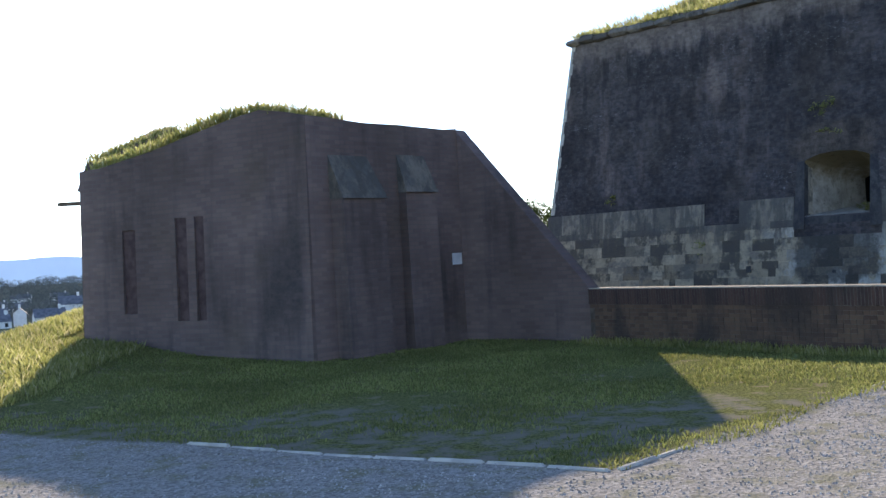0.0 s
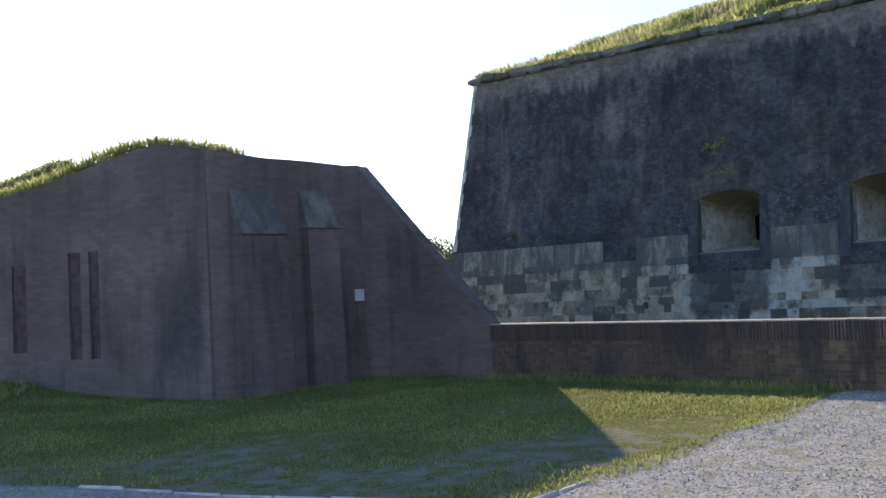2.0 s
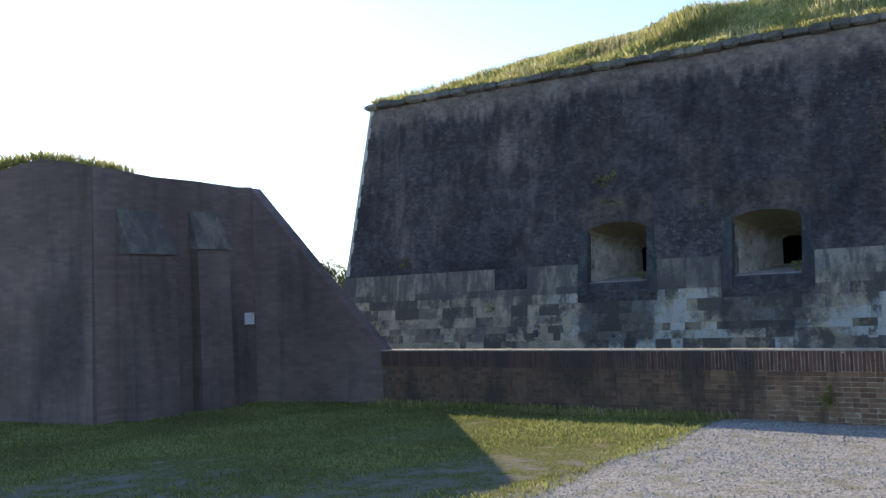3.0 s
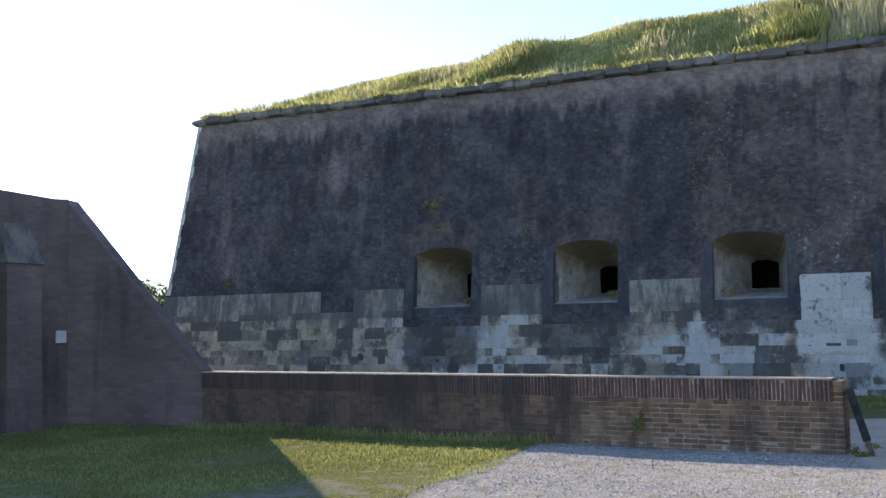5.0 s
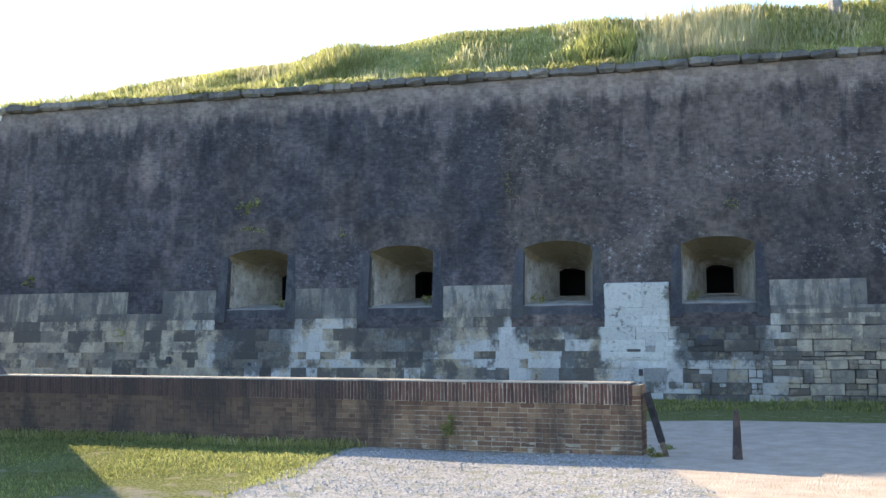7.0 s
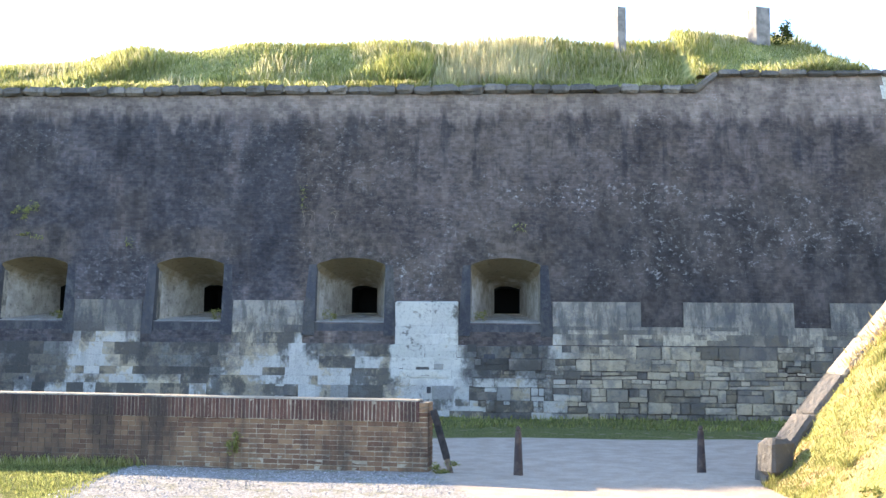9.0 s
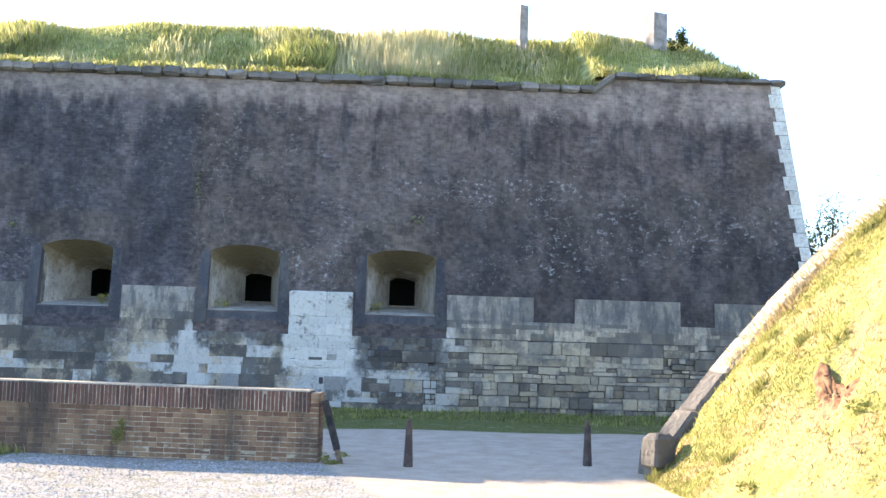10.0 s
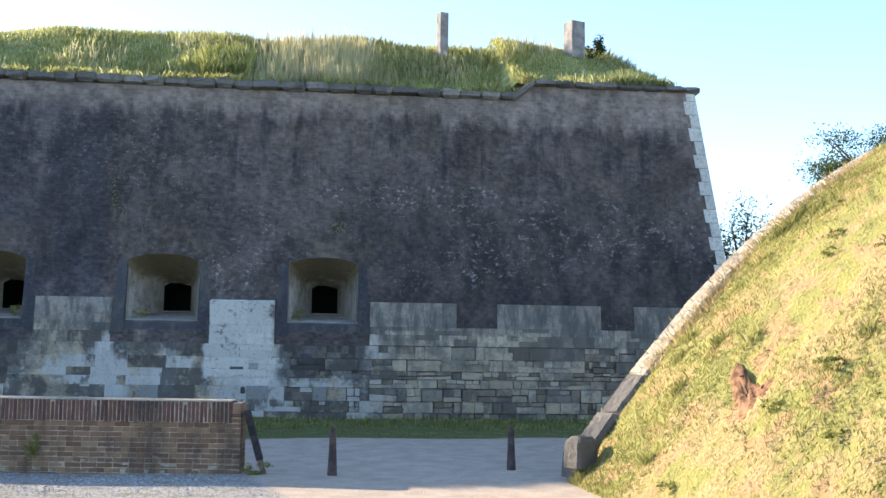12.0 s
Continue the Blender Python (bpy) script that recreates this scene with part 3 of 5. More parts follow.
def build_fort():
    b = Bag(True)

    def left_u(z):
        return LEFT_LOW + (LEFT_TOP - LEFT_LOW) * z / CORDON_Z

    def right_u(z):
        return RIGHT_LOW + (RIGHT_TOP - RIGHT_LOW) * z / CORDON_HI

    def panel(u0, z0, u1, z1):
        b.poly((u0, face_n(z0), z0), (u1, face_n(z0), z0), (u1, face_n(z1), z1), (u0, face_n(z1), z1))

    low, top = -0.4, CORDON_Z
    edges = []
    for c in PORTS:
        edges += [c - HALF, c + HALF]
    # plain stretches between the gun ports
    starts = [None] + edges[1::2]
    ends = edges[0::2] + [STEP_U]
    for a, e in zip(starts, ends):
        if a is None:
            b.poly((left_u(low), face_n(low), low), (e, face_n(low), low), (e, face_n(top), top), (LEFT_TOP, face_n(top), top))
        else:
            panel(a, low, e, top)
    b.poly((STEP_U, face_n(low), low), (right_u(low), face_n(low), low), (right_u(CORDON_HI), face_n(CORDON_HI), CORDON_HI), (STEP_U, face_n(CORDON_HI), CORDON_HI))
    b.poly((STEP_U - 0.42, face_n(top), top), (STEP_U, face_n(top), top), (STEP_U, face_n(CORDON_HI), CORDON_HI))
    for c in PORTS:
        panel(c - HALF, low, c + HALF, SILL)
        ring = port_ring(c, HALF, SILL, HAUNCH, CROWN, face_n)
        arch = ring[2:]
        # wall above the arch
        b.poly(*[(c + HALF, face_n(top), top), (c - HALF, face_n(top), top)], *arch[::-1])
    # the other sides and the top
    lb, rb = (-17.2, 42.0), (15.5, 44.0)
    b.poly((lb[0], lb[1], low), (left_u(low), face_n(low), low), (LEFT_TOP, face_n(top), top), (lb[0] + 0.8, lb[1], top))
    b.poly((right_u(low), face_n(low), low), (rb[0], rb[1], low), (rb[0] - 0.9, rb[1], CORDON_HI), (right_u(CORDON_HI), face_n(CORDON_HI), CORDON_HI))
    b.poly((rb[0], rb[1], low), (lb[0], lb[1], low), (lb[0] + 0.8, lb[1], top), (rb[0] - 0.9, rb[1], CORDON_HI))
    b.poly((LEFT_TOP, face_n(top), top), (STEP_U, face_n(top), top), (STEP_U, 43, top), (lb[0] + 0.8, lb[1], top))
    b.poly((STEP_U, face_n(CORDON_HI), CORDON_HI), (RIGHT_TOP, face_n(CORDON_HI), CORDON_HI), (rb[0] - 0.9, rb[1], CORDON_HI), (STEP_U, 43, CORDON_HI))
    part("wall", b, FORT_BRICK, fort, "soot-dark weathered brickwork with lichen")
    for c in PORTS:
        p = part("embrasure", port_shell(c), REVEAL, fort, "splayed plastered gun embrasure with stained vault")
        part("opening", port_void(c), DARK, p, "dark unlit opening")
        sill = Bag()
        sill.box(c - 0.34, c + 0.44, PORT_N - 0.2, PORT_N + 0.01, 2.3, 2.4)
        part("sill", sill, STONE, p, "pale stone sill")
        for s in (-1, 1):
            edge = Bag()
            low = [(c + s * (HALF - 0.045), 23.93), (c + s * (HALF - 0.065), 23.93), (c + s * (HALF - 0.13), 24.5), (c + s * (HALF - 0.11), 24.5)]
            low = low if s < 0 else low[::-1]
            edge.solid([(u, n, SILL + 0.06) for u, n in low], [(u, n + 0.12, HAUNCH - 0.02) for u, n in low])
            part("reveal_edge", edge, STONE, p, "pale plastered edge of the embrasure")
        for s in (-1, 1):
            jamb = Bag()
            a, e0, e1 = c + s * (HALF - 0.08), c + s * (HALF + 0.21), c + s * (HALF + 0.1)
            z0, z1 = SILL - 0.3, HAUNCH + 0.12
            n0, n1 = face_n(z0) - 0.045, face_n(z1) - 0.005
            low = [(a, n0, z0), (e0, n0 + 0.012, z0), (e0, n0 + 0.4, z0), (a, n0 + 0.4, z0)]
            high = [(a, n1, z1), (e1, n1, z1), (e1, n1 + 0.3, z1), (a, n1 + 0.3, z1)]
            jamb.solid(low if s > 0 else low[::-1], high if s > 0 else high[::-1])
            part("jamb", jamb, SLATE, fort, "dark slate-grey rendered jamb")
        ledge = Bag()
        ledge.solid([(c - HALF + 0.03, 23.83, SILL - 0.2), (c + HALF - 0.03, 23.83, SILL - 0.2), (c + HALF - 0.03, 24.4, SILL - 0.2), (c - HALF + 0.03, 24.4, SILL - 0.2)],
                    [(c - HALF + 0.03, 23.85, SILL - 0.03), (c + HALF - 0.03, 23.85, SILL - 0.03), (c + HALF - 0.03, 24.5, SILL + 0.07), (c - HALF + 0.03, 24.5, SILL + 0.07)])
        part("ledge", ledge, SLATE, fort, "dark slate-grey sloping ledge")


def port_shell(c):
    b = Bag(True)
    outer = port_ring(c, HALF, SILL, HAUNCH, CROWN, lambda z: face_n(z) + 0.004)
    inner = port_ring(c + 0.05, 0.325, 2.396, 3.02, 3.1, lambda z: PORT_N)
    b.loft([outer, inner], cap=False)
    # back wall round the opening
    w = [(c - 0.27, PORT_N, 2.4), (c + 0.37, PORT_N, 2.4), (c + 0.37, PORT_N, 3.02), (c + 0.22, PORT_N, 3.09), (c - 0.12, PORT_N, 3.09), (c - 0.27, PORT_N, 3.02)]
    b.poly(inner[0], inner[1], w[1], w[0])
    b.poly(inner[1], inner[2], inner[3], w[2], w[1])
    b.poly(inner[3], inner[4], inner[5], w[3], w[2])
    b.poly(inner[5], inner[6], w[4], w[3])
    b.poly(inner[6], inner[7], w[5], w[4])
    b.poly(inner[7], inner[8], inner[0], w[0], w[5])
    return b


def port_void(c):
    b = Bag()
    ring = [(c - 0.27, 2.4), (c + 0.37, 2.4), (c + 0.37, 3.02), (c + 0.22, 3.09), (c - 0.12, 3.09), (c - 0.27, 3.02)]
    b.loft([[(u, PORT_N, z) for u, z in ring], [(u, 27.4, z) for u, z in ring]], cap=False)
    b.poly(*[(u, 27.4, z) for u, z in ring])
    return b


build_fort()


def build_cordon():
    """Rounded coping stones along the top of the wall."""
    meshes = [rocky(CORDON, "cordon_stone", 0.5, 0.58, 0.22, 0.06, s, 0.03) for s in range(6)]
    rng = random.Random(4)
    def lay(u0, u1, z, tilt, thick, k):
        ob = part("cordon_stone", meshes[k % 6], CORDON, fort)
        ob.matrix_basis = pose((u0 + u1) / 2, face_n(z) + 0.16 + rng.uniform(-0.03, 0.03), z, 0, tilt, 0) @ Matrix.Diagonal(((u1 - u0) / 0.5 - 0.01, 1, thick, 1))

    k = 0
    for a, e, z, thick in ((LEFT_TOP - 0.15, STEP_U - 0.28, CORDON_Z, 0.95), (STEP_U + 0.24, RIGHT_TOP + 0.14, CORDON_HI - 0.04, 0.75)):
        u = a
        while u < e - 0.05:
            w = rng.uniform(0.42, 0.64)
            w = e - u if u + w > e - 0.25 else w
            lay(u, u + w, z + rng.uniform(-0.02, 0.015), rng.uniform(-1.5, 1.5), thick * rng.uniform(0.85, 1.1), k)
            u += w
            k += 1
    lay(STEP_U - 0.36, STEP_U + 0.33, (CORDON_Z + CORDON_HI) / 2 - 0.03, -38, 0.75, 2)


def build_quoins():
    """Pale corner stones that follow the lean of the corner."""
    def corner(right, z):
        if right:
            return RIGHT_LOW + (RIGHT_TOP - RIGHT_LOW) * z / CORDON_HI
        return LEFT_LOW + (LEFT_TOP - LEFT_LOW) * z / CORDON_Z
    for right, widths in ((True, (0.33, 0.24)), (False, (0.13, 0.08))):
        s = 1 if right else -1
        z, k = 2.66, 0
        top = CORDON_HI if right else CORDON_Z
        while z < top - 0.05:
            z1 = min(z + 0.34, top)
            w = widths[k % 2]
            b = Bag()
            rows = []
            for zz in (z + 0.006, z1 - 0.006):
                u1 = corner(right, zz) + s * 0.012
                u0 = u1 - s * w
                n0 = face_n(zz) - 0.012
                ring = [(u0, n0, zz), (u1, n0, zz), (u1 - s * 0.06, n0 + 0.55, zz), (u0, n0 + 0.55, zz)]
                rows.append(ring if right else ring[::-1])
            b.solid(*rows)
            part("quoin", b, QUOIN, fort)
            z, k = z1, k + 1


build_cordon()
build_quoins()

# ---- grass mound on the fort ----
def mound_height(u, n):
    """Height of the turf above the fort, in the fort's own run u and depth n."""
    u, n = np.asarray(u, float), np.asarray(n, float)
    back = n - 24.75
    edge = np.where(u > STEP_U - 0.2, CORDON_HI + 0.02, CORDON_Z + 0.05)
    full = 1.45 * step(-20.5, -15.0, u) + 0.75 * step(-16.0, -6.5, u) - 0.45 * step(3.5, 9.0, u)
    bump = 0.28 * np.sin(u * 0.9 + 1.0) * np.cos(n * 0.7) + 0.15 * np.sin(u * 2.3)
    z = edge + (full + 0.2 * bump * step(-19, -12, u)) * step(-0.4, 4.2, back)
    z = z + 0.12 * step(0.0, 1.2, back)
    ends = step(RIGHT_TOP + 0.7 + back * 0.35, RIGHT_TOP - 1.6, u)
    return edge - 0.1 + (z - edge + 0.1) * ends


def build_mound():
    us = np.arange(-19.0, 9.4, 0.3)
    ns = np.concatenate([np.arange(24.65, 31, 0.3), np.arange(31, 43, 1.5)])
    gu, gn = np.meshgrid(us, ns)
    gu = gu + (gn - 24.65) * 0.07 * (gu + 5) / 14
    z = mound_height(gu, gn)
    verts = np.stack([gu, gn, z], 2).reshape(-1, 3)
    i = np.arange(gu.size).reshape(gu.shape)
    faces = np.stack([i[:-1, :-1], i[:-1, 1:], i[1:, 1:], i[1:, :-1]], 2).reshape(-1, 4)
    me = bpy.data.meshes.new("turf")
    me.from_pydata(verts.tolist(), [], faces.tolist())
    me.materials.append(TURF)
    me.shade_smooth()
    ob = tagged(new("turf_mound", me), "grassy earth mound covering the top of the fort", "mound", kind="structure")
    ob.matrix_world = FORT_AT


TURF = plain("turf", (0.14, 0.155, 0.045), (0.35, 0.32, 0.125), 2.2, 0.95, 0.8)
build_mound()
GRASS = leaf_mat("tall_grass", [(0.16, 0.19, 0.05), (0.4, 0.39, 0.14), (0.32, 0.32, 0.1), (0.58, 0.52, 0.3)], 0.7, 0.58)
STRAW = leaf_mat("dry_grass", [(0.46, 0.41, 0.22), (0.58, 0.51, 0.31), (0.38, 0.35, 0.15)], 0.7, 0.55)
SHORT = leaf_mat("short_grass", [(0.12, 0.145, 0.04), (0.24, 0.255, 0.07), (0.34, 0.31, 0.12)])
DRY = leaf_mat("bank_grass", [(0.34, 0.27, 0.12), (0.44, 0.34, 0.18), (0.5, 0.38, 0.22), (0.38, 0.3, 0.14)])
rng = np.random.default_rng(5)


def fort_points(count, u0, u1, n0, n1):
    u, n = rng.uniform(u0, u1, count), rng.uniform(n0, n1, count) ** 1.0
    z = mound_height(u, n)
    return np.stack([CU * u + SU * n, -SU * u + CU * n, z], 1), u, n


pts, gu, gn = fort_points(60000, -18.9, 9.1, 24.6, 29.5)
patch = 0.5 + 0.5 * np.sin(gu * 1.3 + np.sin(gn * 1.1) * 1.5) * np.sin(gu * 0.37 + 2.0)
size = (0.07 + 0.3 * patch ** 2) * (0.75 + 0.25 * step(-19, -9, gu)) + 0.12 * step(-11, -16, gu)
tri_stuff("tall_grass", blades(pts, size * 1.15, 0.013, 0.5, rng), GRASS, "tall uneven green grass on the fort's mound", "grass")
pts, gu, gn = fort_points(9000, -2.6, 2.2, 24.7, 27.5)
keep = rng.uniform(0, 1, len(gu)) < np.exp(-((gu + 0.2) / 1.1) ** 2)
tri_stuff("dry_grass", blades(pts[keep], 0.55, 0.008, 0.25, rng), STRAW, "pale dry seed-headed grass on the fort's mound", "grass")
pts, gu, gn = fort_points(12000, -18.0, 8.8, 24.7, 28.5)
keep = np.sin(gu * 2.1 + gn) + np.sin(gu * 0.8 - gn * 1.7) > 0.7
tri_stuff("dry_grass", blades(pts[keep], 0.34, 0.007, 0.3, rng), STRAW, "scattered dry grass stalks on the fort's mound", "grass")
pts, gu, gn = fort_points(2600, -2.9, -1.8, 25.0, 26.4)
tri_stuff("tall_grass", blades(pts, 0.5, 0.014, 0.5, rng), SHORT, "dark green clump of tall grass on the mound", "grass")
# turf that hangs over the cordon
u = rng.uniform(-18.9, 9.0, 9000)
keep = (np.sin(u * 1.9) + np.sin(u * 5.3 + 1.0) + rng.normal(0, 0.8, len(u))) > 0.1
u = u[keep]
n = rng.uniform(24.42, 24.75, len(u))
z = np.where(u > STEP_U - 0.1, CORDON_HI + 0.12, CORDON_Z + 0.19)
tri_stuff("tall_grass", blades(np.stack([CU * u + SU * n, -SU * u + CU * n, z], 1), 0.16, 0.010, 1.1, rng), GRASS, "ragged grass edge hanging over the cordon", "grass")

# ---- low brick wall and its rising wing ----
WALL_L, WALL_R = (2.5, 18.3), (9.0, 10.15)
WALL_LEN = math.hypot(WALL_R[0] - WALL_L[0], WALL_R[1] - WALL_L[1])
WALL_TURN = math.degrees(math.atan2(WALL_R[1] - WALL_L[1], WALL_R[0] - WALL_L[0]))
WALL_AT = pose(WALL_L[0], WALL_L[1], 0, 0, 0, WALL_TURN)
WALL_H, WALL_T = 0.93, 0.36
# local x runs along the wall, local y goes behind it


def wall_top(x):
    return WALL_H - 0.03 * x / WALL_LEN


low_wall = thing("brick_wall", "low weathered brick wall with an upright brick coping", "wall", m=WALL_AT)


def build_low_wall():
    core = Bag()
    core.solid([(-0.1, 0.003, -0.2), (WALL_LEN - 0.01, 0.003, -0.2), (WALL_LEN - 0.01, WALL_T - 0.01, -0.2), (-0.1, WALL_T - 0.01, -0.2)],
               [(-0.1, 0.008, wall_top(0) - 0.01), (WALL_LEN - 0.01, 0.008, wall_top(WALL_LEN) - 0.01), (WALL_LEN - 0.01, WALL_T - 0.01, wall_top(WALL_LEN) - 0.01), (-0.1, WALL_T - 0.01, wall_top(0) - 0.01)])
    part("core", core, MORTAR, low_wall, "lime mortar core")
    bed = Bag()
    bed.solid([(0.0, -0.009, wall_top(0) - 0.262), (WALL_LEN - 0.13, -0.009, wall_top(WALL_LEN) - 0.262), (WALL_LEN - 0.13, 0.002, wall_top(WALL_LEN) - 0.262), (0.0, 0.002, wall_top(0) - 0.262)],
              [(0.0, -0.009, wall_top(0) - 0.004), (WALL_LEN - 0.13, -0.009, wall_top(WALL_LEN) - 0.004), (WALL_LEN - 0.13, 0.002, wall_top(WALL_LEN) - 0.004), (0.0, 0.002, wall_top(0) - 0.004)])
    part("pointing", bed, MORTAR, low_wall, "pale lime pointing between the coping bricks")
    # Pale strip added along the top to give the bright sunlit edge.
    cap = Bag()
    cap.solid([(0.0, -0.012, wall_top(0) + 0.002), (WALL_LEN - 0.14, -0.012, wall_top(WALL_LEN) + 0.002), (WALL_LEN - 0.14, WALL_T + 0.01, wall_top(WALL_LEN) + 0.002), (0.0, WALL_T + 0.01, wall_top(0) + 0.002)],
              [(0.0, 0.004, wall_top(0) + 0.02), (WALL_LEN - 0.14, 0.004, wall_top(WALL_LEN) + 0.02), (WALL_LEN - 0.14, WALL_T - 0.006, wall_top(WALL_LEN) + 0.02), (0.0, WALL_T - 0.006, wall_top(0) + 0.02)])
    part("mortar_cap", cap, COPING_STONE, low_wall, "pale top strip standing in for the sunlit edge")


build_low_wall()

# ---- casemate building ----
casemate = thing("casemate", "dark brick casemate building with a grass-covered roof", "building")
A, B = (-6.85, 19.9), (-2.2, 17.4)
WING = (0.38, 20.2)
BACK_R, BACK_L = (0.3, 25.5), (-6.3, 27.0)


def wall_slab(name, p, q, zp, zq, thick=0.5, base=-0.4, mat=None, lean=0.06, label="", holes=(), crest=()):
    """An upright wall from p to q whose top runs from zp to zq; local x along it, y into it."""
    length = math.hypot(q[0] - p[0], q[1] - p[1])
    turn = math.degrees(math.atan2(q[1] - p[1], q[0] - p[0]))
    b = Bag(True)

    def quad(x0, x1, z0a, z0b, z1a, z1b):
        b.solid([(x0, -lean * (zp - z0a) * 0.4, z0a), (x1, -lean * (zp - z0b) * 0.4, z0b), (x1, thick, z0b), (x0, thick, z0a)],
                [(x0, -lean * (zp - z1a) * 0.4, z1a), (x1, -lean * (zp - z1b) * 0.4, z1b), (x1, thick, z1b), (x0, thick, z1a)])

    stops = [(0, zp)] + [(s * length, z) for s, z in crest] + [(length, zq)]

    def top(x):
        for (x0, z0), (x1, z1) in zip(stops, stops[1:]):
            if x <= x1 + 1e-6:
                return z0 + (z1 - z0) * (x - x0) / (x1 - x0)
        return zq

    def stretch(x0, x1, z0):
        cuts = [x0] + [s for s, _ in stops if x0 + 0.01 < s < x1 - 0.01] + [x1]
        for a, e in zip(cuts, cuts[1:]):
            quad(a, e, z0, z0, top(a), top(e))
    x = 0.0
    for a, e, z0, z1 in holes:
        stretch(x, a, base)
        quad(a, e, base, base, z0, z0)
        stretch(a, e, z1)
        x = e
    stretch(x, length, base)
    ob = part(name, b, mat or HOUSE_BRICK, casemate, label)
    ob.matrix_basis = pose(p[0], p[1], 0, 0, 0, turn)
    return ob


def build_casemate():
    slots = [(1.05, 1.38, 0.9, 2.45), (2.35, 2.62, 0.75, 2.6), (2.80, 3.02, 0.75, 2.6)]
    front = wall_slab("front_wall", A, B, 3.64, 4.14, 0.5, holes=slots, crest=[(0.1, 3.66), (0.35, 3.86), (0.57, 4.1), (0.69, 4.23), (0.82, 4.33), (0.92, 4.24)], label="sooty brick front with tall slots")
    for a, e, z0, z1 in slots:
        d = Bag()
        d.box(a - 0.01, e + 0.01, 0.0, 0.08, z0 - 0.01, z1 + 0.01)
        part("shutter", d, DOOR, front, "dark painted shutter set back in its slot")
    wall_slab("flank_wall", (B[0], B[1] + 0.01), WING, 4.14, 4.06, 0.5, lean=0.0, label="shaded brick flank wall", crest=[(0.12, 4.13), (0.35, 4.08), (0.6, 4.09)])
    wall_slab("side_wall", WING, BACK_R, 4.1, 3.6, 0.4, lean=0.0)
    wall_slab("side_wall", BACK_L, (A[0], A[1] + 0.0), 3.6, 3.5, 0.5)
    wall_slab("rear_wall", BACK_R, BACK_L, 3.6, 3.6, 0.5)
    # parapet of the left flank, higher than the front
    p = Bag()
    p.solid([(-7.05, 20.3, 3.3), (-6.55, 20.2, 3.3), (-5.6, 22.6, 3.3), (-6.1, 22.7, 3.3)], [(-6.85, 20.35, 3.85), (-6.45, 20.3, 3.88), (-5.62, 22.5, 4.76), (-6.1, 22.6, 4.74)])
    part("parapet", p, HOUSE_BRICK, casemate, "sloping brick parapet overgrown with weeds")
    # recessed wall in line with the low wall, and the raking wing that comes down to it
    run = math.hypot(WALL_L[0] - WING[0], WALL_L[1] - WING[1])
    w = Bag()
    w.solid([(0, 0, -0.3), (run + 0.02, 0, -0.3), (run + 0.02, 0.28, -0.3), (0, 0.28, -0.3)],
            [(0, 0, 4.03), (run + 0.02, 0, 0.92), (run + 0.02, 0.28, 0.92), (0, 0.28, 4.03)])
    wing_turn = math.degrees(math.atan2(WALL_L[1] - WING[1], WALL_L[0] - WING[0]))
    ob = part("wing_wall", w, HOUSE_BRICK, casemate, "raking brick wing wall")
    ob.matrix_basis = pose(WING[0], WING[1], 0, 0, 0, wing_turn)
    c = Bag()
    c.solid([(-0.04, -0.012, 4.035), (run + 0.02, -0.012, 0.922), (run + 0.02, 0.3, 0.922), (-0.04, 0.3, 4.035)],
            [(-0.04, -0.004, 4.085), (run + 0.02, -0.004, 0.97), (run + 0.02, 0.29, 0.97), (-0.04, 0.29, 4.085)])
    cop = part("coping", c, HOUSE_BRICK, casemate, "raking coping of dark brick on edge")
    cop.matrix_basis = pose(WING[0], WING[1], 0, 0, 0, wing_turn)
    # weathered sloping ledge in the corner beside the front
    fx, fy = WING[0] - B[0], WING[1] - B[1]
    fl = math.hypot(fx, fy)
    flank_at = pose(B[0], B[1], 0, 0, 0, math.degrees(math.atan2(fy, fx)))
    # two shallow buttresses, each with a weathered sloping top
    for x0, x1, foot, top, deep in ((0.5, 1.5, 2.72, 3.52, 0.34), (2.15, 2.95, 2.85, 3.6, 0.22)):
        l = Bag()
        l.solid([(x0, -deep, -0.3), (x1, -deep, -0.3), (x1, 0.05, -0.3), (x0, 0.05, -0.3)],
                [(x0, -deep + 0.04, foot), (x1, -deep + 0.04, foot), (x1, 0.05, foot), (x0, 0.05, foot)])
        ob = part("buttress", l, HOUSE_BRICK, casemate, "shallow brick buttress on the flank")
        ob.matrix_basis = flank_at
        l = Bag()
        l.solid([(x0 - 0.02, -deep - 0.01, foot + 0.002), (x1 + 0.02, -deep - 0.01, foot + 0.002), (x1 + 0.02, 0.02, foot + 0.002), (x0 - 0.02, 0.02, foot + 0.002)],
                [(x0 - 0.02, -deep + 0.02, foot + 0.06), (x1 + 0.02, -deep + 0.02, foot + 0.06), (x1 - 0.12, 0.02, top), (x0 - 0.02, 0.02, top)])
        ob = part("ledge", l, STONE_DARK, casemate, "worn sloping stone ledge")
        ob.matrix_basis = flank_at
    s = Bag()
    s.box(-0.12, 0.12, -0.03, 0.0, 0.0, 0.22)
    plate = part("plate", s, PLATE, casemate, "small pale plate on the wall")
    plate.matrix_basis = flank_at @ pose(fl * 0.95, 0, 1.48)
    # timber spout
    t = Bag()
    t.box(-0.35, 0.1, -0.05, 0.05, 0, 0.07)
    sp = part("spout", t, OLD_WOOD, casemate, "short projecting timber")
    sp.matrix_basis = pose(-7.0, 20.1, 3.02, 0, 0, 0)
    # turf roof
    g = Bag()
    S, D = 26, 14

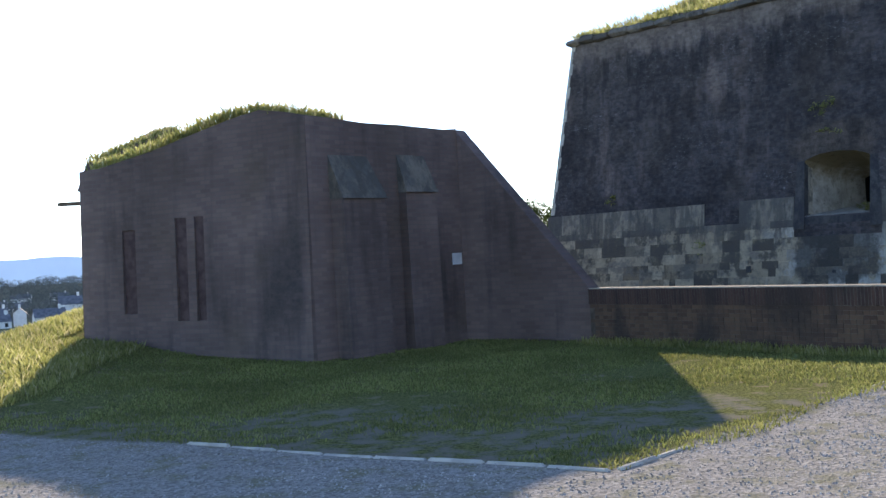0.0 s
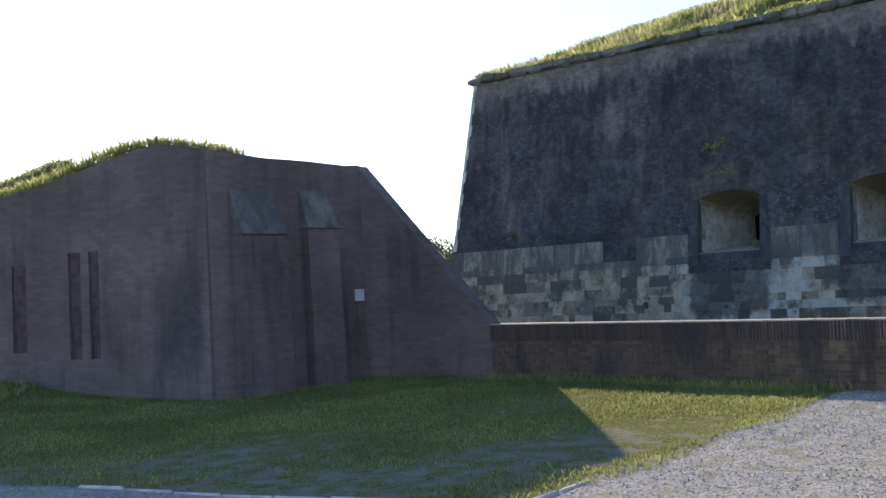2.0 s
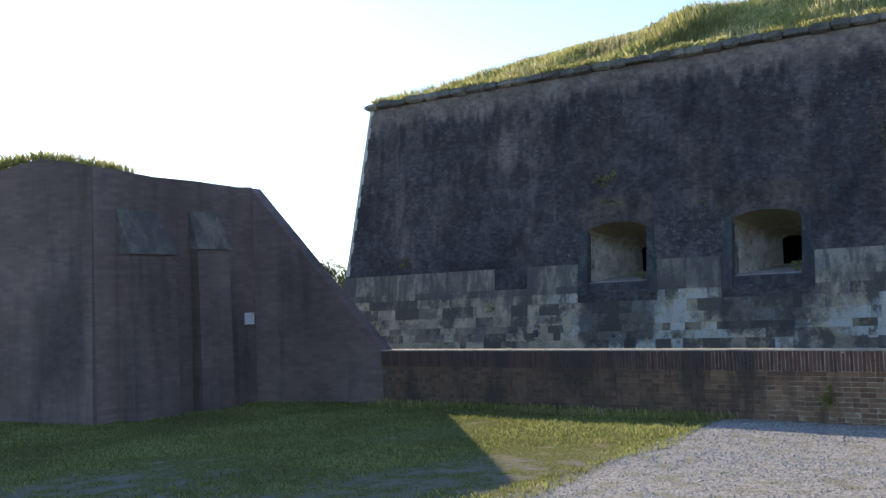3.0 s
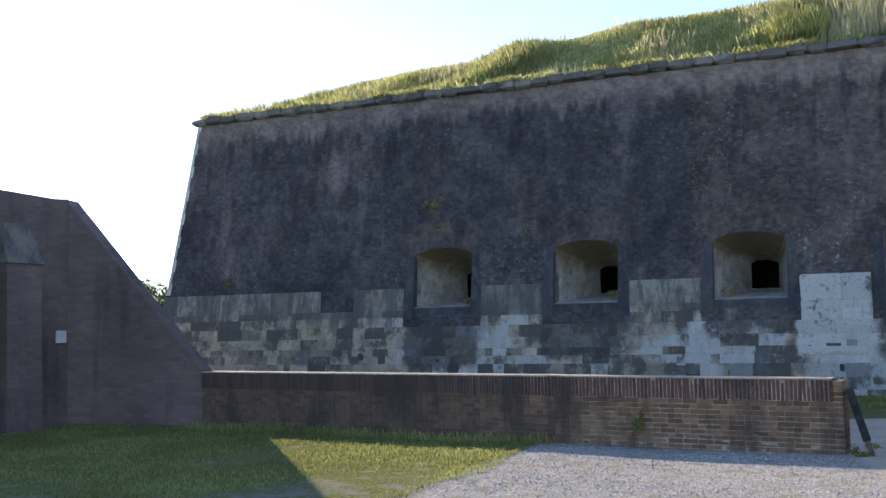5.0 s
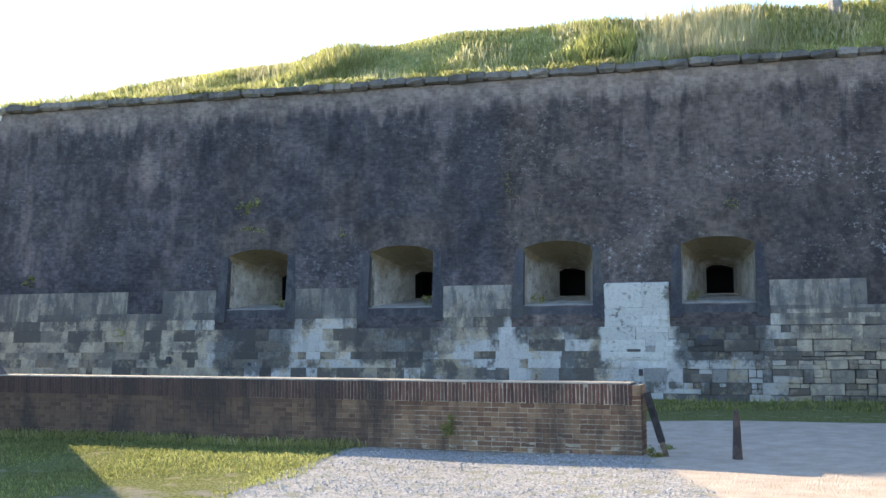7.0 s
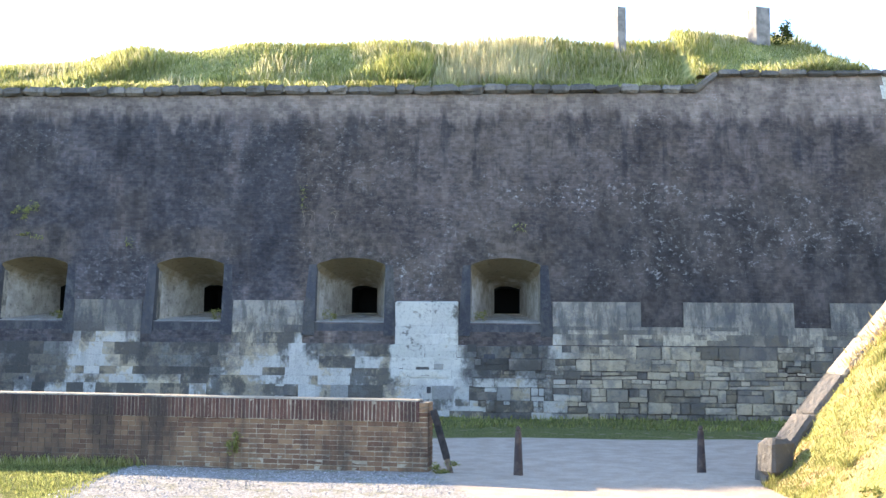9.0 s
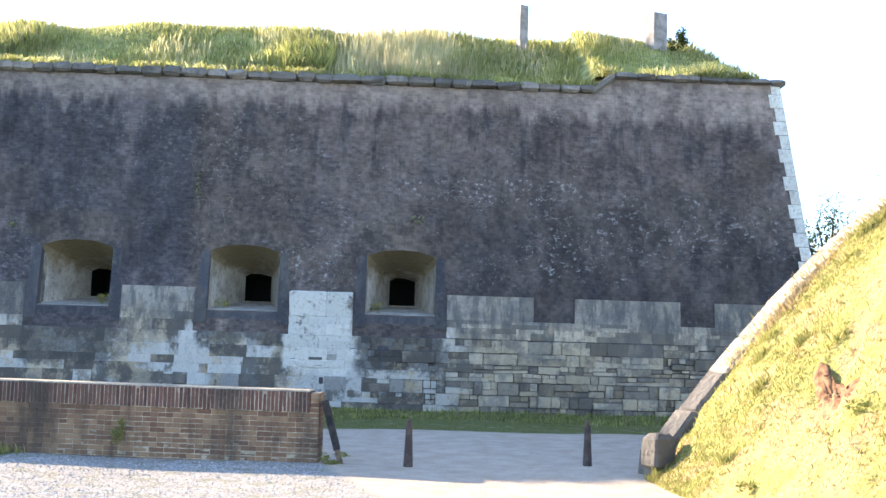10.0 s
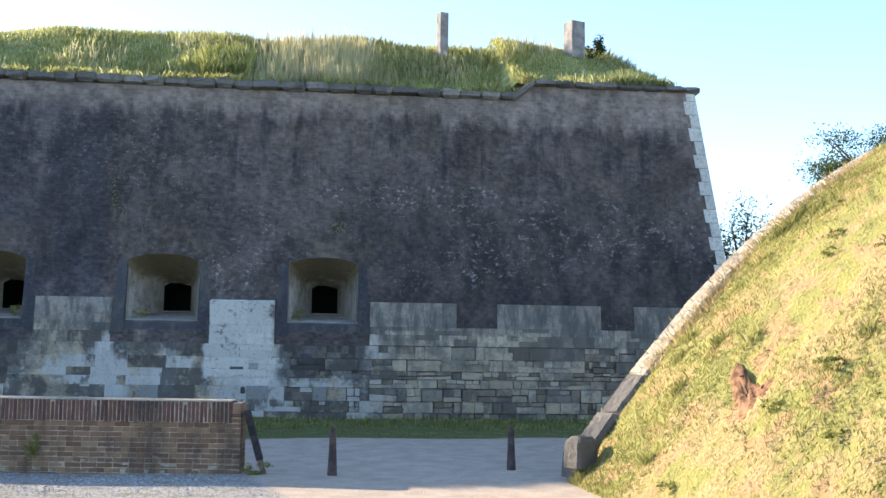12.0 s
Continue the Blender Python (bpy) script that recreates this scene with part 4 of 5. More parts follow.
    def front_pt(s):
        stops = [(0, (-6.5, 20.0, 3.54)), (0.2, (-5.1, 19.3, 3.74)), (0.4, (-3.45, 18.4, 4.14)), (0.5, (-2.9, 18.1, 4.22)), (0.6, (-2.25, 17.75, 4.08)), (0.8, (-1.1, 19.1, 3.98)), (1, (0.1, 20.5, 3.9))]
        for (s0, p0), (s1, p1) in zip(stops, stops[1:]):
            if s <= s1:
                k = (s - s0) / (s1 - s0)
                return [p0[i] + (p1[i] - p0[i]) * k for i in range(3)]
    grid = []
    for j in range(D + 1):
        row = []
        for i in range(S + 1):
            s, d = i / S, j / D
            f = front_pt(s)
            bk = (BACK_L[0] + (BACK_R[0] - BACK_L[0]) * s, BACK_L[1] + (BACK_R[1] - BACK_L[1]) * s - 0.4, 3.6)
            x, y = f[0] + (bk[0] - f[0]) * d, f[1] + (bk[1] - f[1]) * d
            z = f[2] + (bk[2] - f[2]) * d
            z += 0.24 * math.exp(-((s - 0.43) / 0.17) ** 2) * min(1, d * 5) * math.cos(d * 1.5) + 0.04 * min(1, d * 6) * (s < 0.7)
            z += 0.05 * math.sin(s * 40 + d * 9)
            row.append((x, y, z))
        grid.append(row)
    g.loft(grid, closed=False, cap=False)
    part("roof", g, TURF, casemate, "rough turf roof", smooth=True)
    pts = []
    for _ in range(9000):
        j, i = random.randrange(int(D * 0.7)), random.randrange(S)
        a, c2, e = Vector(grid[j][i]), Vector(grid[j][i + 1]), Vector(grid[j + 1][i])
        pts.append(a + (c2 - a) * random.random() + (e - a) * random.random())
    crest = [(-6.5, 19.7, 3.6), (-5.27, 19.0, 3.8), (-4.45, 18.58, 4.02), (-3.64, 18.15, 4.24), (-3.06, 17.85, 4.29), (-2.5, 17.6, 4.2), (-2.2, 17.45, 4.12), (-1.7, 18.1, 4.06)]
    for p, q in zip(crest, crest[1:]):
        p, q = Vector(p), Vector(q)
        for _ in range(int((q - p).length * 420)):
            t = random.random()
            pts.append(p + (q - p) * t + Vector((random.uniform(-0.25, 0.1), random.uniform(0.1, 0.5), 0.05)))
    for _ in range(700):
        t = random.random()
        pts.append(Vector((-6.65, 20.3, 3.84)) + Vector((0.95, 2.25, 0.84)) * t + Vector((random.uniform(-0.2, 0.2), 0, 0)))
    pts = np.array([tuple(p) for p in pts])
    tri_stuff("roof_grass", blades(pts, 0.17, 0.012, 0.8, rng), GRASS, "rough sunlit grass on the casemate roof", "grass")


build_casemate()

# ---- right bank with its raking wall ----
def bank_mat():
    n = Nodes("dry_turf", 0.95)
    w = n.where(world=True)
    fine, mid = n.noise(22, 6, w), n.noise(1.3, 5, w)
    col = n.mix(n.span(fine, 0.35, 0.65), (0.27, 0.205, 0.085), (0.37, 0.28, 0.13))
    col = n.mix(n.span(mid, 0.42, 0.56, 0.0, 0.85), col, (0.24, 0.235, 0.07))
    col = n.mix(n.span(n.noise(2.4, 4, n.where((1, 1, 1), (4, 4, 4), world=True)), 0.53, 0.64, 0.0, 0.85), col, (0.36, 0.22, 0.115))
    return n.done(col, fine, 0.9, 0.05)


BANK_TURF = bank_mat()
COP_A, COP_B = (11.44, 6.6, 0.42), (19.7, 3.61, 6.28)


def cop_z(k):
    """Height of the raking coping, steep at its foot and easing off upwards."""
    return np.maximum(0.34, 0.18 + 9.3 * k - 3.9 * k * k)


def bank_z(x, y):
    """Height of the bank's turf; it meets the raking wall along its coping."""
    dx, dy = COP_B[0] - COP_A[0], COP_B[1] - COP_A[1]
    length = math.hypot(dx, dy)
    k = ((x - COP_A[0]) * dx + (y - COP_A[1]) * dy) / length ** 2
    out = -((x - COP_A[0]) * -dy + (y - COP_A[1]) * dx) / length
    line = 0.18 + np.where(k > 1.0, 5.4 + 1.5 * (k - 1), np.where(k < 0, 9.3 * k, 9.3 * k - 3.9 * k * k))
    z = line + 0.48 * out / (1 + 0.1 * np.abs(out))
    soft = 0.25
    z = (np.sqrt(z * z + soft * soft) + z) / 2
    z = z - 0.06 * np.exp(-1.5 * np.maximum(z, 0.0))
    z = z + 0.06 * np.sin(x * 2.1 + y) * np.cos(y * 1.7 - x * 0.4) * np.clip(z, 0, 1)
    lumps = np.sin(x * 9.1 + 1.7 * np.sin(y * 4.3)) * np.sin(y * 10.7 + 1.9 * np.sin(x * 5.1)) + 0.7 * np.sin(x * 17.3 - y * 6.1 + np.sin(y * 7.7)) * np.sin(y * 19.1 + x * 3.3)
    hollow = 0.16 * np.exp(-((x - 10.86) / 0.2) ** 2 - ((y - 4.22) / 0.2) ** 2)
    return z + 0.03 * lumps * np.clip(z * 3, 0, 1) - hollow, out, k


BANK_DRY = leaf_mat("bank_dry", [(0.3, 0.25, 0.1), (0.36, 0.29, 0.13), (0.4, 0.31, 0.15), (0.3, 0.28, 0.1)], 0.8, 0.4)
BANK_GREEN = leaf_mat("bank_green", [(0.2, 0.215, 0.06), (0.3, 0.29, 0.09), (0.38, 0.335, 0.13)])


def build_bank():
    xs, os_ = np.linspace(-0.95, 1.25, 280), np.concatenate([np.linspace(0, 6, 110), np.linspace(6.2, 14, 24)])
    dx, dy = COP_B[0] - COP_A[0], COP_B[1] - COP_A[1]
    length = math.hypot(dx, dy)
    gk, go = np.meshgrid(xs, os_)
    gx = COP_A[0] + gk * dx + go * dy / length
    gy = COP_A[1] + gk * dy - go * dx / length
    z, _, _ = bank_z(gx, gy)
    z = np.where(z < 0.045, z - 0.08, z)
    i = np.arange(gk.size).reshape(gk.shape)
    faces = np.stack([i[:-1, :-1], i[1:, :-1], i[1:, 1:], i[:-1, 1:]], 2).reshape(-1, 4)
    me = bpy.data.meshes.new("bank")
    me.from_pydata(np.stack([gx, gy, z], 2).reshape(-1, 3).tolist(), [], faces.tolist())
    me.materials.append(BANK_TURF)
    me.shade_smooth()
    tagged(new("grass_bank", me), "steep sunlit bank of dry yellow-green grass", "bank", kind="structure")
    n = 170000
    k, o = rng.uniform(-0.5, 0.8, n), rng.uniform(0, 1, n) * 6.2
    x = COP_A[0] + k * dx + o * dy / length
    y = COP_A[1] + k * dy - o * dx / length
    z, _, _ = bank_z(x, y)
    ok = (z > 0.03) & (np.hypot(1.69 * (x - 10.74) - 4.24 * (y - 4.22), 3.39 * (x - 10.74) - 2.22 * (y - 4.22)) > 0.95)
    x, y, z, oo_of = x[ok], y[ok], z[ok], o[ok]
    tone = np.sin(x * 1.9 + np.sin(y * 2.3)) + np.sin(y * 1.4 + x * 0.5) + rng.normal(0, 0.7, len(x))
    pts = np.stack([x, y, z], 1)
    kk, oo = rng.uniform(0.13, 0.95, 15000), rng.normal(0.04, 0.14, 15000)
    edge = np.stack([COP_A[0] + kk * dx + oo * dy / length, COP_A[1] + kk * dy - oo * dx / length, cop_z(kk) - 0.05], 1)
    tri_stuff("bank_grass", blades(edge, 0.14, 0.006, 0.9, rng), DRY, "dry grass along the raking wall", "grass")
    tone += 0.9 * np.exp(-np.maximum(oo_of, 0) / 0.8) - 0.2
    green = tone > 0.2
    thin = rng.uniform(0, 1, len(x)) < np.where(tone > -0.4, 0.35, 0.12)
    tri_stuff("bank_grass", blades(pts[~green & thin], 0.026, 0.0028, 1.1, rng), BANK_DRY, "short dry yellowish grass on the bank", "grass")
    tri_stuff("bank_grass", blades(pts[green], 0.045, 0.003, 0.9, rng), BANK_GREEN, "greener tufts of grass on the bank", "grass")
    pick = np.nonzero(tone > 1.4)[0]
    pick = pick[rng.integers(0, len(pick), 60)]
    tuft = np.repeat(pts[pick], 70, 0)
    tuft[:, :2] += rng.normal(0, 0.05, (len(tuft), 2))
    tuft[:, 2] = bank_z(tuft[:, 0], tuft[:, 1])[0]
    tri_stuff("bank_tufts", blades(tuft, 0.1, 0.004, 0.9, rng), BANK_GREEN, "longer green tufts standing out of the bank", "grass")


build_bank()
retaining = thing("raking_wall", "raking stone retaining wall beside the grass bank", "wall")


def build_raking_wall():
    dx, dy = COP_B[0] - COP_A[0], COP_B[1] - COP_A[1]
    length = math.hypot(dx, dy)
    at = pose(COP_A[0], COP_A[1], 0, 0, 0, math.degrees(math.atan2(dy, dx)))
    b = Bag(True)
    steps = 24
    rings = []
    for i in range(steps + 1):
        x = length * i / steps
        z = float(cop_z(i / steps)) - 0.02
        rings.append([(x, 0.0, -0.3), (x, 0.5, -0.3), (x, 0.42, z), (x, 0.0, z)])
    b.loft(rings)
    ob = part("wall", b, STONE_DARK, retaining, "shaded stone face")
    ob.matrix_basis = at
    mesh = [rocky(COPING_STONE if s < 4 else STONE_DARK, "coping_stone", 0.8, 0.36, 0.1, 0.03, s, 0.018) for s in range(6)]
    k, x, run = 0, 0.12, 0.5
    while x < length - 0.5:
        z0, z1 = float(cop_z(x / length)), float(cop_z((x + run) / length))
        along = math.hypot(run, z1 - z0)
        # Foot stones take the darker material: their shade is put into the colour.
        ob = part("coping_stone", mesh[k % 4 if x > 0.9 else 4 + k % 2], COPING_STONE, retaining)
        ob.matrix_basis = at @ pose(x + run / 2, 0.2, (z0 + z1) / 2 - 0.05, 0, -math.degrees(math.atan2(z1 - z0, run)), 0) @ Matrix.Diagonal((along / 0.8 * 0.99, 1, 1, 1))
        x += run
        k += 1


build_raking_wall()
block = new("stone_block", rocky(STONE_DARK, "stone_block", 0.32, 0.3, 0.44, 0.06, 3, 0.015))
block.matrix_world = pose(11.28, 6.56, 0.13, 0, 0, -20)
tagged(block, "rough rounded grey stone block at the wall's foot", "stone")

# bare soil patch with clods, and a small rabbit-hole clod below
scar = Bag()
ring_pts = []
for j, rad in enumerate((0.0, 0.35, 0.7, 1.0)):
    ring_pts.append([])
    for i in range(18):
        a = 2 * math.pi * i / 18
        wob = 1 + 0.25 * math.sin(3 * a + 1) + 0.12 * math.sin(7 * a)
        s, t = math.cos(a) * rad * wob, math.sin(a) * rad * wob
        x, y = 10.74 - 0.21 * s + 0.38 * t, 4.22 - 0.32 * s + 0.15 * t
        z, _, _ = bank_z(x, y)
        ring_pts[-1].append((x, y, float(z) + 0.04 + 0.05 * max(0.0, math.sin(a - 0.5)) * (0.5 < rad < 0.9) + 0.02 * math.sin(9 * a + 4 * rad) - (0.06 if rad == 1.0 else 0)))
scar.loft(ring_pts, cap=False)
tagged(part("bare_patch", scar, SOIL, smooth=True), "bare reddish earth scar in the grass bank", "soil", kind="structure")
for k in range(26):
    a, r = random.uniform(0, 6.28), random.uniform(0, 0.2)
    s, t = math.cos(a) * r * 4.2, math.sin(a) * r * 4.2
    x, y = 10.74 - 0.21 * s + 0.38 * t, 4.22 - 0.32 * s + 0.15 * t
    z, _, _ = bank_z(x, y)
    if k == 0:
        clod_mesh = [rocky(SOIL, "clod", 1, 0.8, 0.7, 0.22, s, 0.08) for s in range(4)]
    ob = new("clod", clod_mesh[k % 4])
    s = random.uniform(0.03, 0.09)
    ob.matrix_world = pose(x, y, float(z) + 0.0, random.uniform(0, 40), random.uniform(0, 40), random.uniform(0, 360)) @ Matrix.Scale(s, 4)
    tagged(ob, "loose lump of reddish earth on the bank", "clod", "clods on the bank")

# ---- bollards, leaning post, kerb ----
def build_bollard():
    root = thing("bollard", "tapered dark rusty bollard with a small knob", "bollard", "bollards across the path")
    b = Bag()
    rings = []
    for r, z in ((0.062, -0.1), (0.062, 0.0), (0.058, 0.1), (0.047, 0.35), (0.041, 0.52), (0.036, 0.545)):
        rings.append([(r * math.cos(2 * math.pi * k / 12), r * math.sin(2 * math.pi * k / 12), z) for k in range(12)])
    b.loft(rings)
    part("shaft", b, BOLLARD, root, smooth=False)
    b = Bag()
    rings = []
    for r, z in ((0.02, 0.545), (0.03, 0.56), (0.032, 0.58), (0.024, 0.6), (0.008, 0.61)):
        rings.append([(r * math.cos(2 * math.pi * k / 12), r * math.sin(2 * math.pi * k / 12), z) for k in range(12)])
    b.loft(rings)
    part("knob", b, BOLLARD, root)
    return root


bollard = build_bollard()
bollard.matrix_world = pose(9.77, 9.29, 0, 0, 0, 20)
copy_thing(bollard, pose(11.8, 7.93, 0, 0, 1.0, 70))

prop = thing("leaning_post", "dark tarred timber leaning against the brick wall's end", "post")
def build_prop():
    p0, p1 = Vector((9.22, 9.93, -0.05)), Vector((9.06, 10.12, 0.80))
    d = (p1 - p0)
    at = Matrix.Translation(p0) @ d.to_track_quat("Z", "Y").to_matrix().to_4x4()
    b = Bag()
    b.box(-0.05, 0.05, -0.04, 0.04, 0.24, d.length)
    ob = part("timber", b, TARRED, prop)
    ob.matrix_basis = at
    b = Bag()
    b.box(-0.035, 0.035, -0.03, 0.03, 0, 0.25)
    ob = part("foot", b, OLD_WOOD, prop, "paler worn foot")
    ob.matrix_basis = at


build_prop()

kerb = thing("kerb", "thin pale stone edging between gravel and grass", "kerb", kind="structure")


def build_kerb():
    mesh = [rocky(KERB, "kerb_stone", 0.5, 0.06, 0.2, 0.015, s, 0.008) for s in range(4)]
    k = 0
    for p, q in (((1.15, 7.7), (-2.5, 9.84)), ((1.2, 7.72), (5.2, 12.0))):
        length = math.hypot(q[0] - p[0], q[1] - p[1])
        turn = math.degrees(math.atan2(q[1] - p[1], q[0] - p[0]))
        n = int(length / 0.52)
        for i in range(n):
            t = (i + 0.5) / n
            x, y = p[0] + (q[0] - p[0]) * t, p[1] + (q[1] - p[1]) * t
            ob = part("kerb_stone", mesh[k % 4], KERB, kerb)
            ob.matrix_basis = pose(x, y, float(ground_height(x, y)) - 0.175 + random.uniform(-0.014, 0.006) - (0.028 if x > 1.9 else 0.0), 0, random.uniform(-0.6, 0.6), turn + random.uniform(-1, 1))
            k += 1


build_kerb()

# ---- posts on the mound ----
WORN_GRASS = leaf_mat("worn_grass", [(0.13, 0.155, 0.045), (0.23, 0.25, 0.08), (0.34, 0.33, 0.13)], 0.7, 0.42)


def mound_post(u, n, side, high, name, label, mat, cap):
    root = thing(name, label, "post", m=FORT_AT @ pose(u, n, float(mound_height(u, n)) - 0.1, 0, 0, 20))
    b = Bag()
    s = side / 2
    b.loft([[(-s, -s, 0), (s, -s, 0), (s, s, 0), (-s, s, 0)], [(-s, -s, high * 0.5), (s * 1.04, -s, high * 0.5), (s, s, high * 0.5), (-s, s, high * 0.5)], [(-s * 0.97, -s, high), (s, -s, high), (s, s, high), (-s * 0.97, s, high)]])
    part("shaft", b, mat, root)
    if cap:
        b = Bag()
        b.box(-s * 1.08, s * 1.08, -s * 1.08, s * 1.08, high, high + 0.07)
        part("cap", b, GREY_STONE, root, "flat stone cap")


mound_post(3.2, 27.5, 0.24, 1.3, "stone_post", "slim square grey stone post on the mound", GREY_STONE, False)
mound_post(6.86, 27.5, 0.42, 1.03, "brick_pillar", "stout square stone pillar on the grassy mound", GREY_STONE, False)

# ---- trees and shrubs ----
def crown(centre, radii, clumps, leaves, size, seed):
    r = np.random.default_rng(seed)
    c = r.normal(0, 1, (clumps, 3))
    c = c / np.linalg.norm(c, axis=1)[:, None] * (r.uniform(0.25, 1, clumps) ** 0.5)[:, None] * np.array(radii)
    which = r.integers(0, clumps, leaves)
    p = np.array(centre) + c[which] + r.normal(0, 0.16, (leaves, 3)) * np.array(radii)
    a = r.normal(0, 1, (leaves, 3))
    b = r.normal(0, 1, (leaves, 3))
    a = a / np.linalg.norm(a, axis=1)[:, None] * size
    b = b / np.linalg.norm(b, axis=1)[:, None] * size * 0.6
    return np.stack([p - a, p + b, p + a], 1)


TREE_LEAF = leaf_mat("tree_leaf", [(0.03, 0.05, 0.015), (0.06, 0.09, 0.025), (0.1, 0.12, 0.04)])


def tree(name, label, base, high, radii, seed, leaves=5000, clumps=40, size=0.12, lift=0.62):
    root = thing(name, label, "tree", m=pose(*base))
    b = Bag()
    rr = random.Random(seed)

    def limb(p, q, r0, r1):
        d = (Vector(q) - Vector(p)).normalized()
        s = d.orthogonal().normalized()
        t = d.cross(s)
        rings = []
        for pt, r in ((Vector(p), r0), ((Vector(p) + Vector(q)) / 2 + s * rr.uniform(-0.1, 0.1), (r0 + r1) / 2), (Vector(q), r1)):
            rings.append([tuple(pt + (s * math.cos(a) + t * math.sin(a)) * r) for a in [k * math.pi / 3 for k in range(6)]])
        b.loft(rings)
    fork = (0.1, 0, high * 0.45)
    limb((0, 0, -0.3), fork, high * 0.03, high * 0.02)
    for k in range(9):
        a = k * 2.4
        limb(fork, (radii[0] * 0.8 * math.cos(a), radii[1] * 0.8 * math.sin(a), high * rr.uniform(0.55, 0.95)), high * 0.013, high * 0.003)
    part("trunk", b, BARK, root)
    tris = crown((0, 0, high * lift), radii, clumps, leaves, size, seed)
    v = tris.reshape(-1, 3)
    me = bpy.data.meshes.new("crown")
    me.from_pydata(v.tolist(), [], np.arange(len(v)).reshape(-1, 3).tolist())
    me.materials.append(TREE_LEAF)
    part("crown", me, TREE_LEAF, root)


tree("tree", "airy young tree behind the fort's corner", (33.0, 13.0, 0), 6.6, (1.1, 1.1, 2.6), 3, 6000, 34, 0.075, 0.62)
tree("tree", "dark tree crown above the grass bank", (36.2, 9.4, 4.3), 5.2, (2.7, 2.4, 1.15), 8, 14000, 46, 0.075, 0.72)
tree("shrub", "low sunlit shrub behind the wing wall", (3.6, 39.0, 0.2), 3.2, (2.4, 1.6, 1.1), 11, 9000, 40, 0.085, 0.72)
tree("shrub", "low sunlit shrub behind the wing wall", (6.0, 44.0, 0.2), 3.4, (2.4, 1.6, 1.2), 12, 9000, 40, 0.085, 0.72)

# ---- distant village and woods ----
def house(x, y, turn, w, d, h):
    z = float(ground_height(x, y)) - 0.4
    root = thing("house", "white rendered house with a grey pitched roof in the valley", "house", "village houses", m=pose(x, y, z, 0, 0, turn))
    b = Bag()
    b.loft([[(-w / 2, -d / 2, 0), (w / 2, -d / 2, 0), (w / 2, d / 2, 0), (-w / 2, d / 2, 0)], [(-w / 2, -d / 2, h), (w / 2, -d / 2, h), (w / 2, d / 2, h), (-w / 2, d / 2, h)]])
    b.poly((-w / 2, -d / 2, h), (-w / 2, d / 2, h), (-w / 2, 0, h + d * 0.42))
    b.poly((w / 2, d / 2, h), (w / 2, -d / 2, h), (w / 2, 0, h + d * 0.42))
    part("wall", b, WHITE_WALL, root)
    b = Bag()
    for s in (-1, 1):
        b.poly((-w / 2 - 0.3, s * (d / 2 + 0.4), h - 0.1), (w / 2 + 0.3, s * (d / 2 + 0.4), h - 0.1), (w / 2 + 0.3, 0, h + d * 0.44), (-w / 2 - 0.3, 0, h + d * 0.44))
    part("roof", b, ROOF_TILE, root)
    for i in range(2 if w < 11 else 3):
        for fl in range(1 if h < 4 else 2):
            b = Bag()
            x0 = -w / 2 + w * (i + 0.5) / (2 if w < 11 else 3)
            b.box(x0 - 0.55, x0 + 0.55, -d / 2 - 0.05, -d / 2 + 0.05, 0.9 + fl * 2.7, 2.3 + fl * 2.7)
            part("window", b, GLASS_DARK, root)
    b = Bag()
    b.box(w * 0.3, w * 0.3 + 0.9, -0.4, 0.5, h + d * 0.3, h + d * 0.44 + 1.3)
    part("chimney", b, WHITE_WALL, root)


for x, y, turn, w, d, h in ((-141, 371, 30, 10.5, 7, 3.4), (-147, 409, 24, 8.5, 7.5, 7.5), (-160, 392, 112, 8, 4.6, 5.2), (-157, 366, 40, 7, 6, 2.8), (-172, 398, 15, 9, 7, 4.6),
                            (-129, 398, -10, 9, 7, 5), (-265, 648, 20, 12, 8, 5.5), (-243, 640, 60, 10, 8, 5.5), (-300, 700, 0, 13, 8, 5.5), (-345, 934, 35, 16, 9, 6), (-390, 960, 10, 18, 9, 6)):
    house(x, y, turn, w, d, h)
r = np.random.default_rng(21)
woods = []
# Leaves paler and bluish: the air's haze is mixed into their colour.
HAZY_LEAF = leaf_mat("haze_tinted_leaf", [(0.06, 0.08, 0.085), (0.1, 0.12, 0.12), (0.15, 0.165, 0.16)], 0.9, 0.1)
for k in range(620):
    a = radians(r.uniform(-30, -14))
    dist = 430 * (3600 / 430) ** r.uniform(0, 1)
    x, y = dist * math.sin(a), dist * math.cos(a)
    z = float(ground_height(x, y))
    s = r.uniform(3.0, 6.0) * (1 + dist / 900)
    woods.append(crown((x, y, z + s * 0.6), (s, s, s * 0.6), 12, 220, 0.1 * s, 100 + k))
tri_stuff("woods", np.concatenate(woods), HAZY_LEAF, "valley woods and gardens with distance haze in their colour", "trees")

# ---- plants rooted in the masonry ----
def wall_plant(name, label, at, spread, count, size, seed, mat, hang=0.0):
    tris = crown((0, 0, 0), spread, 9, count, size, seed)
    tris[:, :, 2] -= hang * np.abs(tris[:, :, 0])
    v = tris.reshape(-1, 3)
    me = bpy.data.meshes.new(name)
    me.from_pydata(v.tolist(), [], np.arange(len(v)).reshape(-1, 3).tolist())
    me.materials.append(mat)
    ob = new(name, me)
    ob.matrix_world = at
    tagged(ob, label, "plant", "plants in the masonry")


def on_face(u, z):
    return FORT_AT @ pose(u, face_n(z) - 0.06, z)


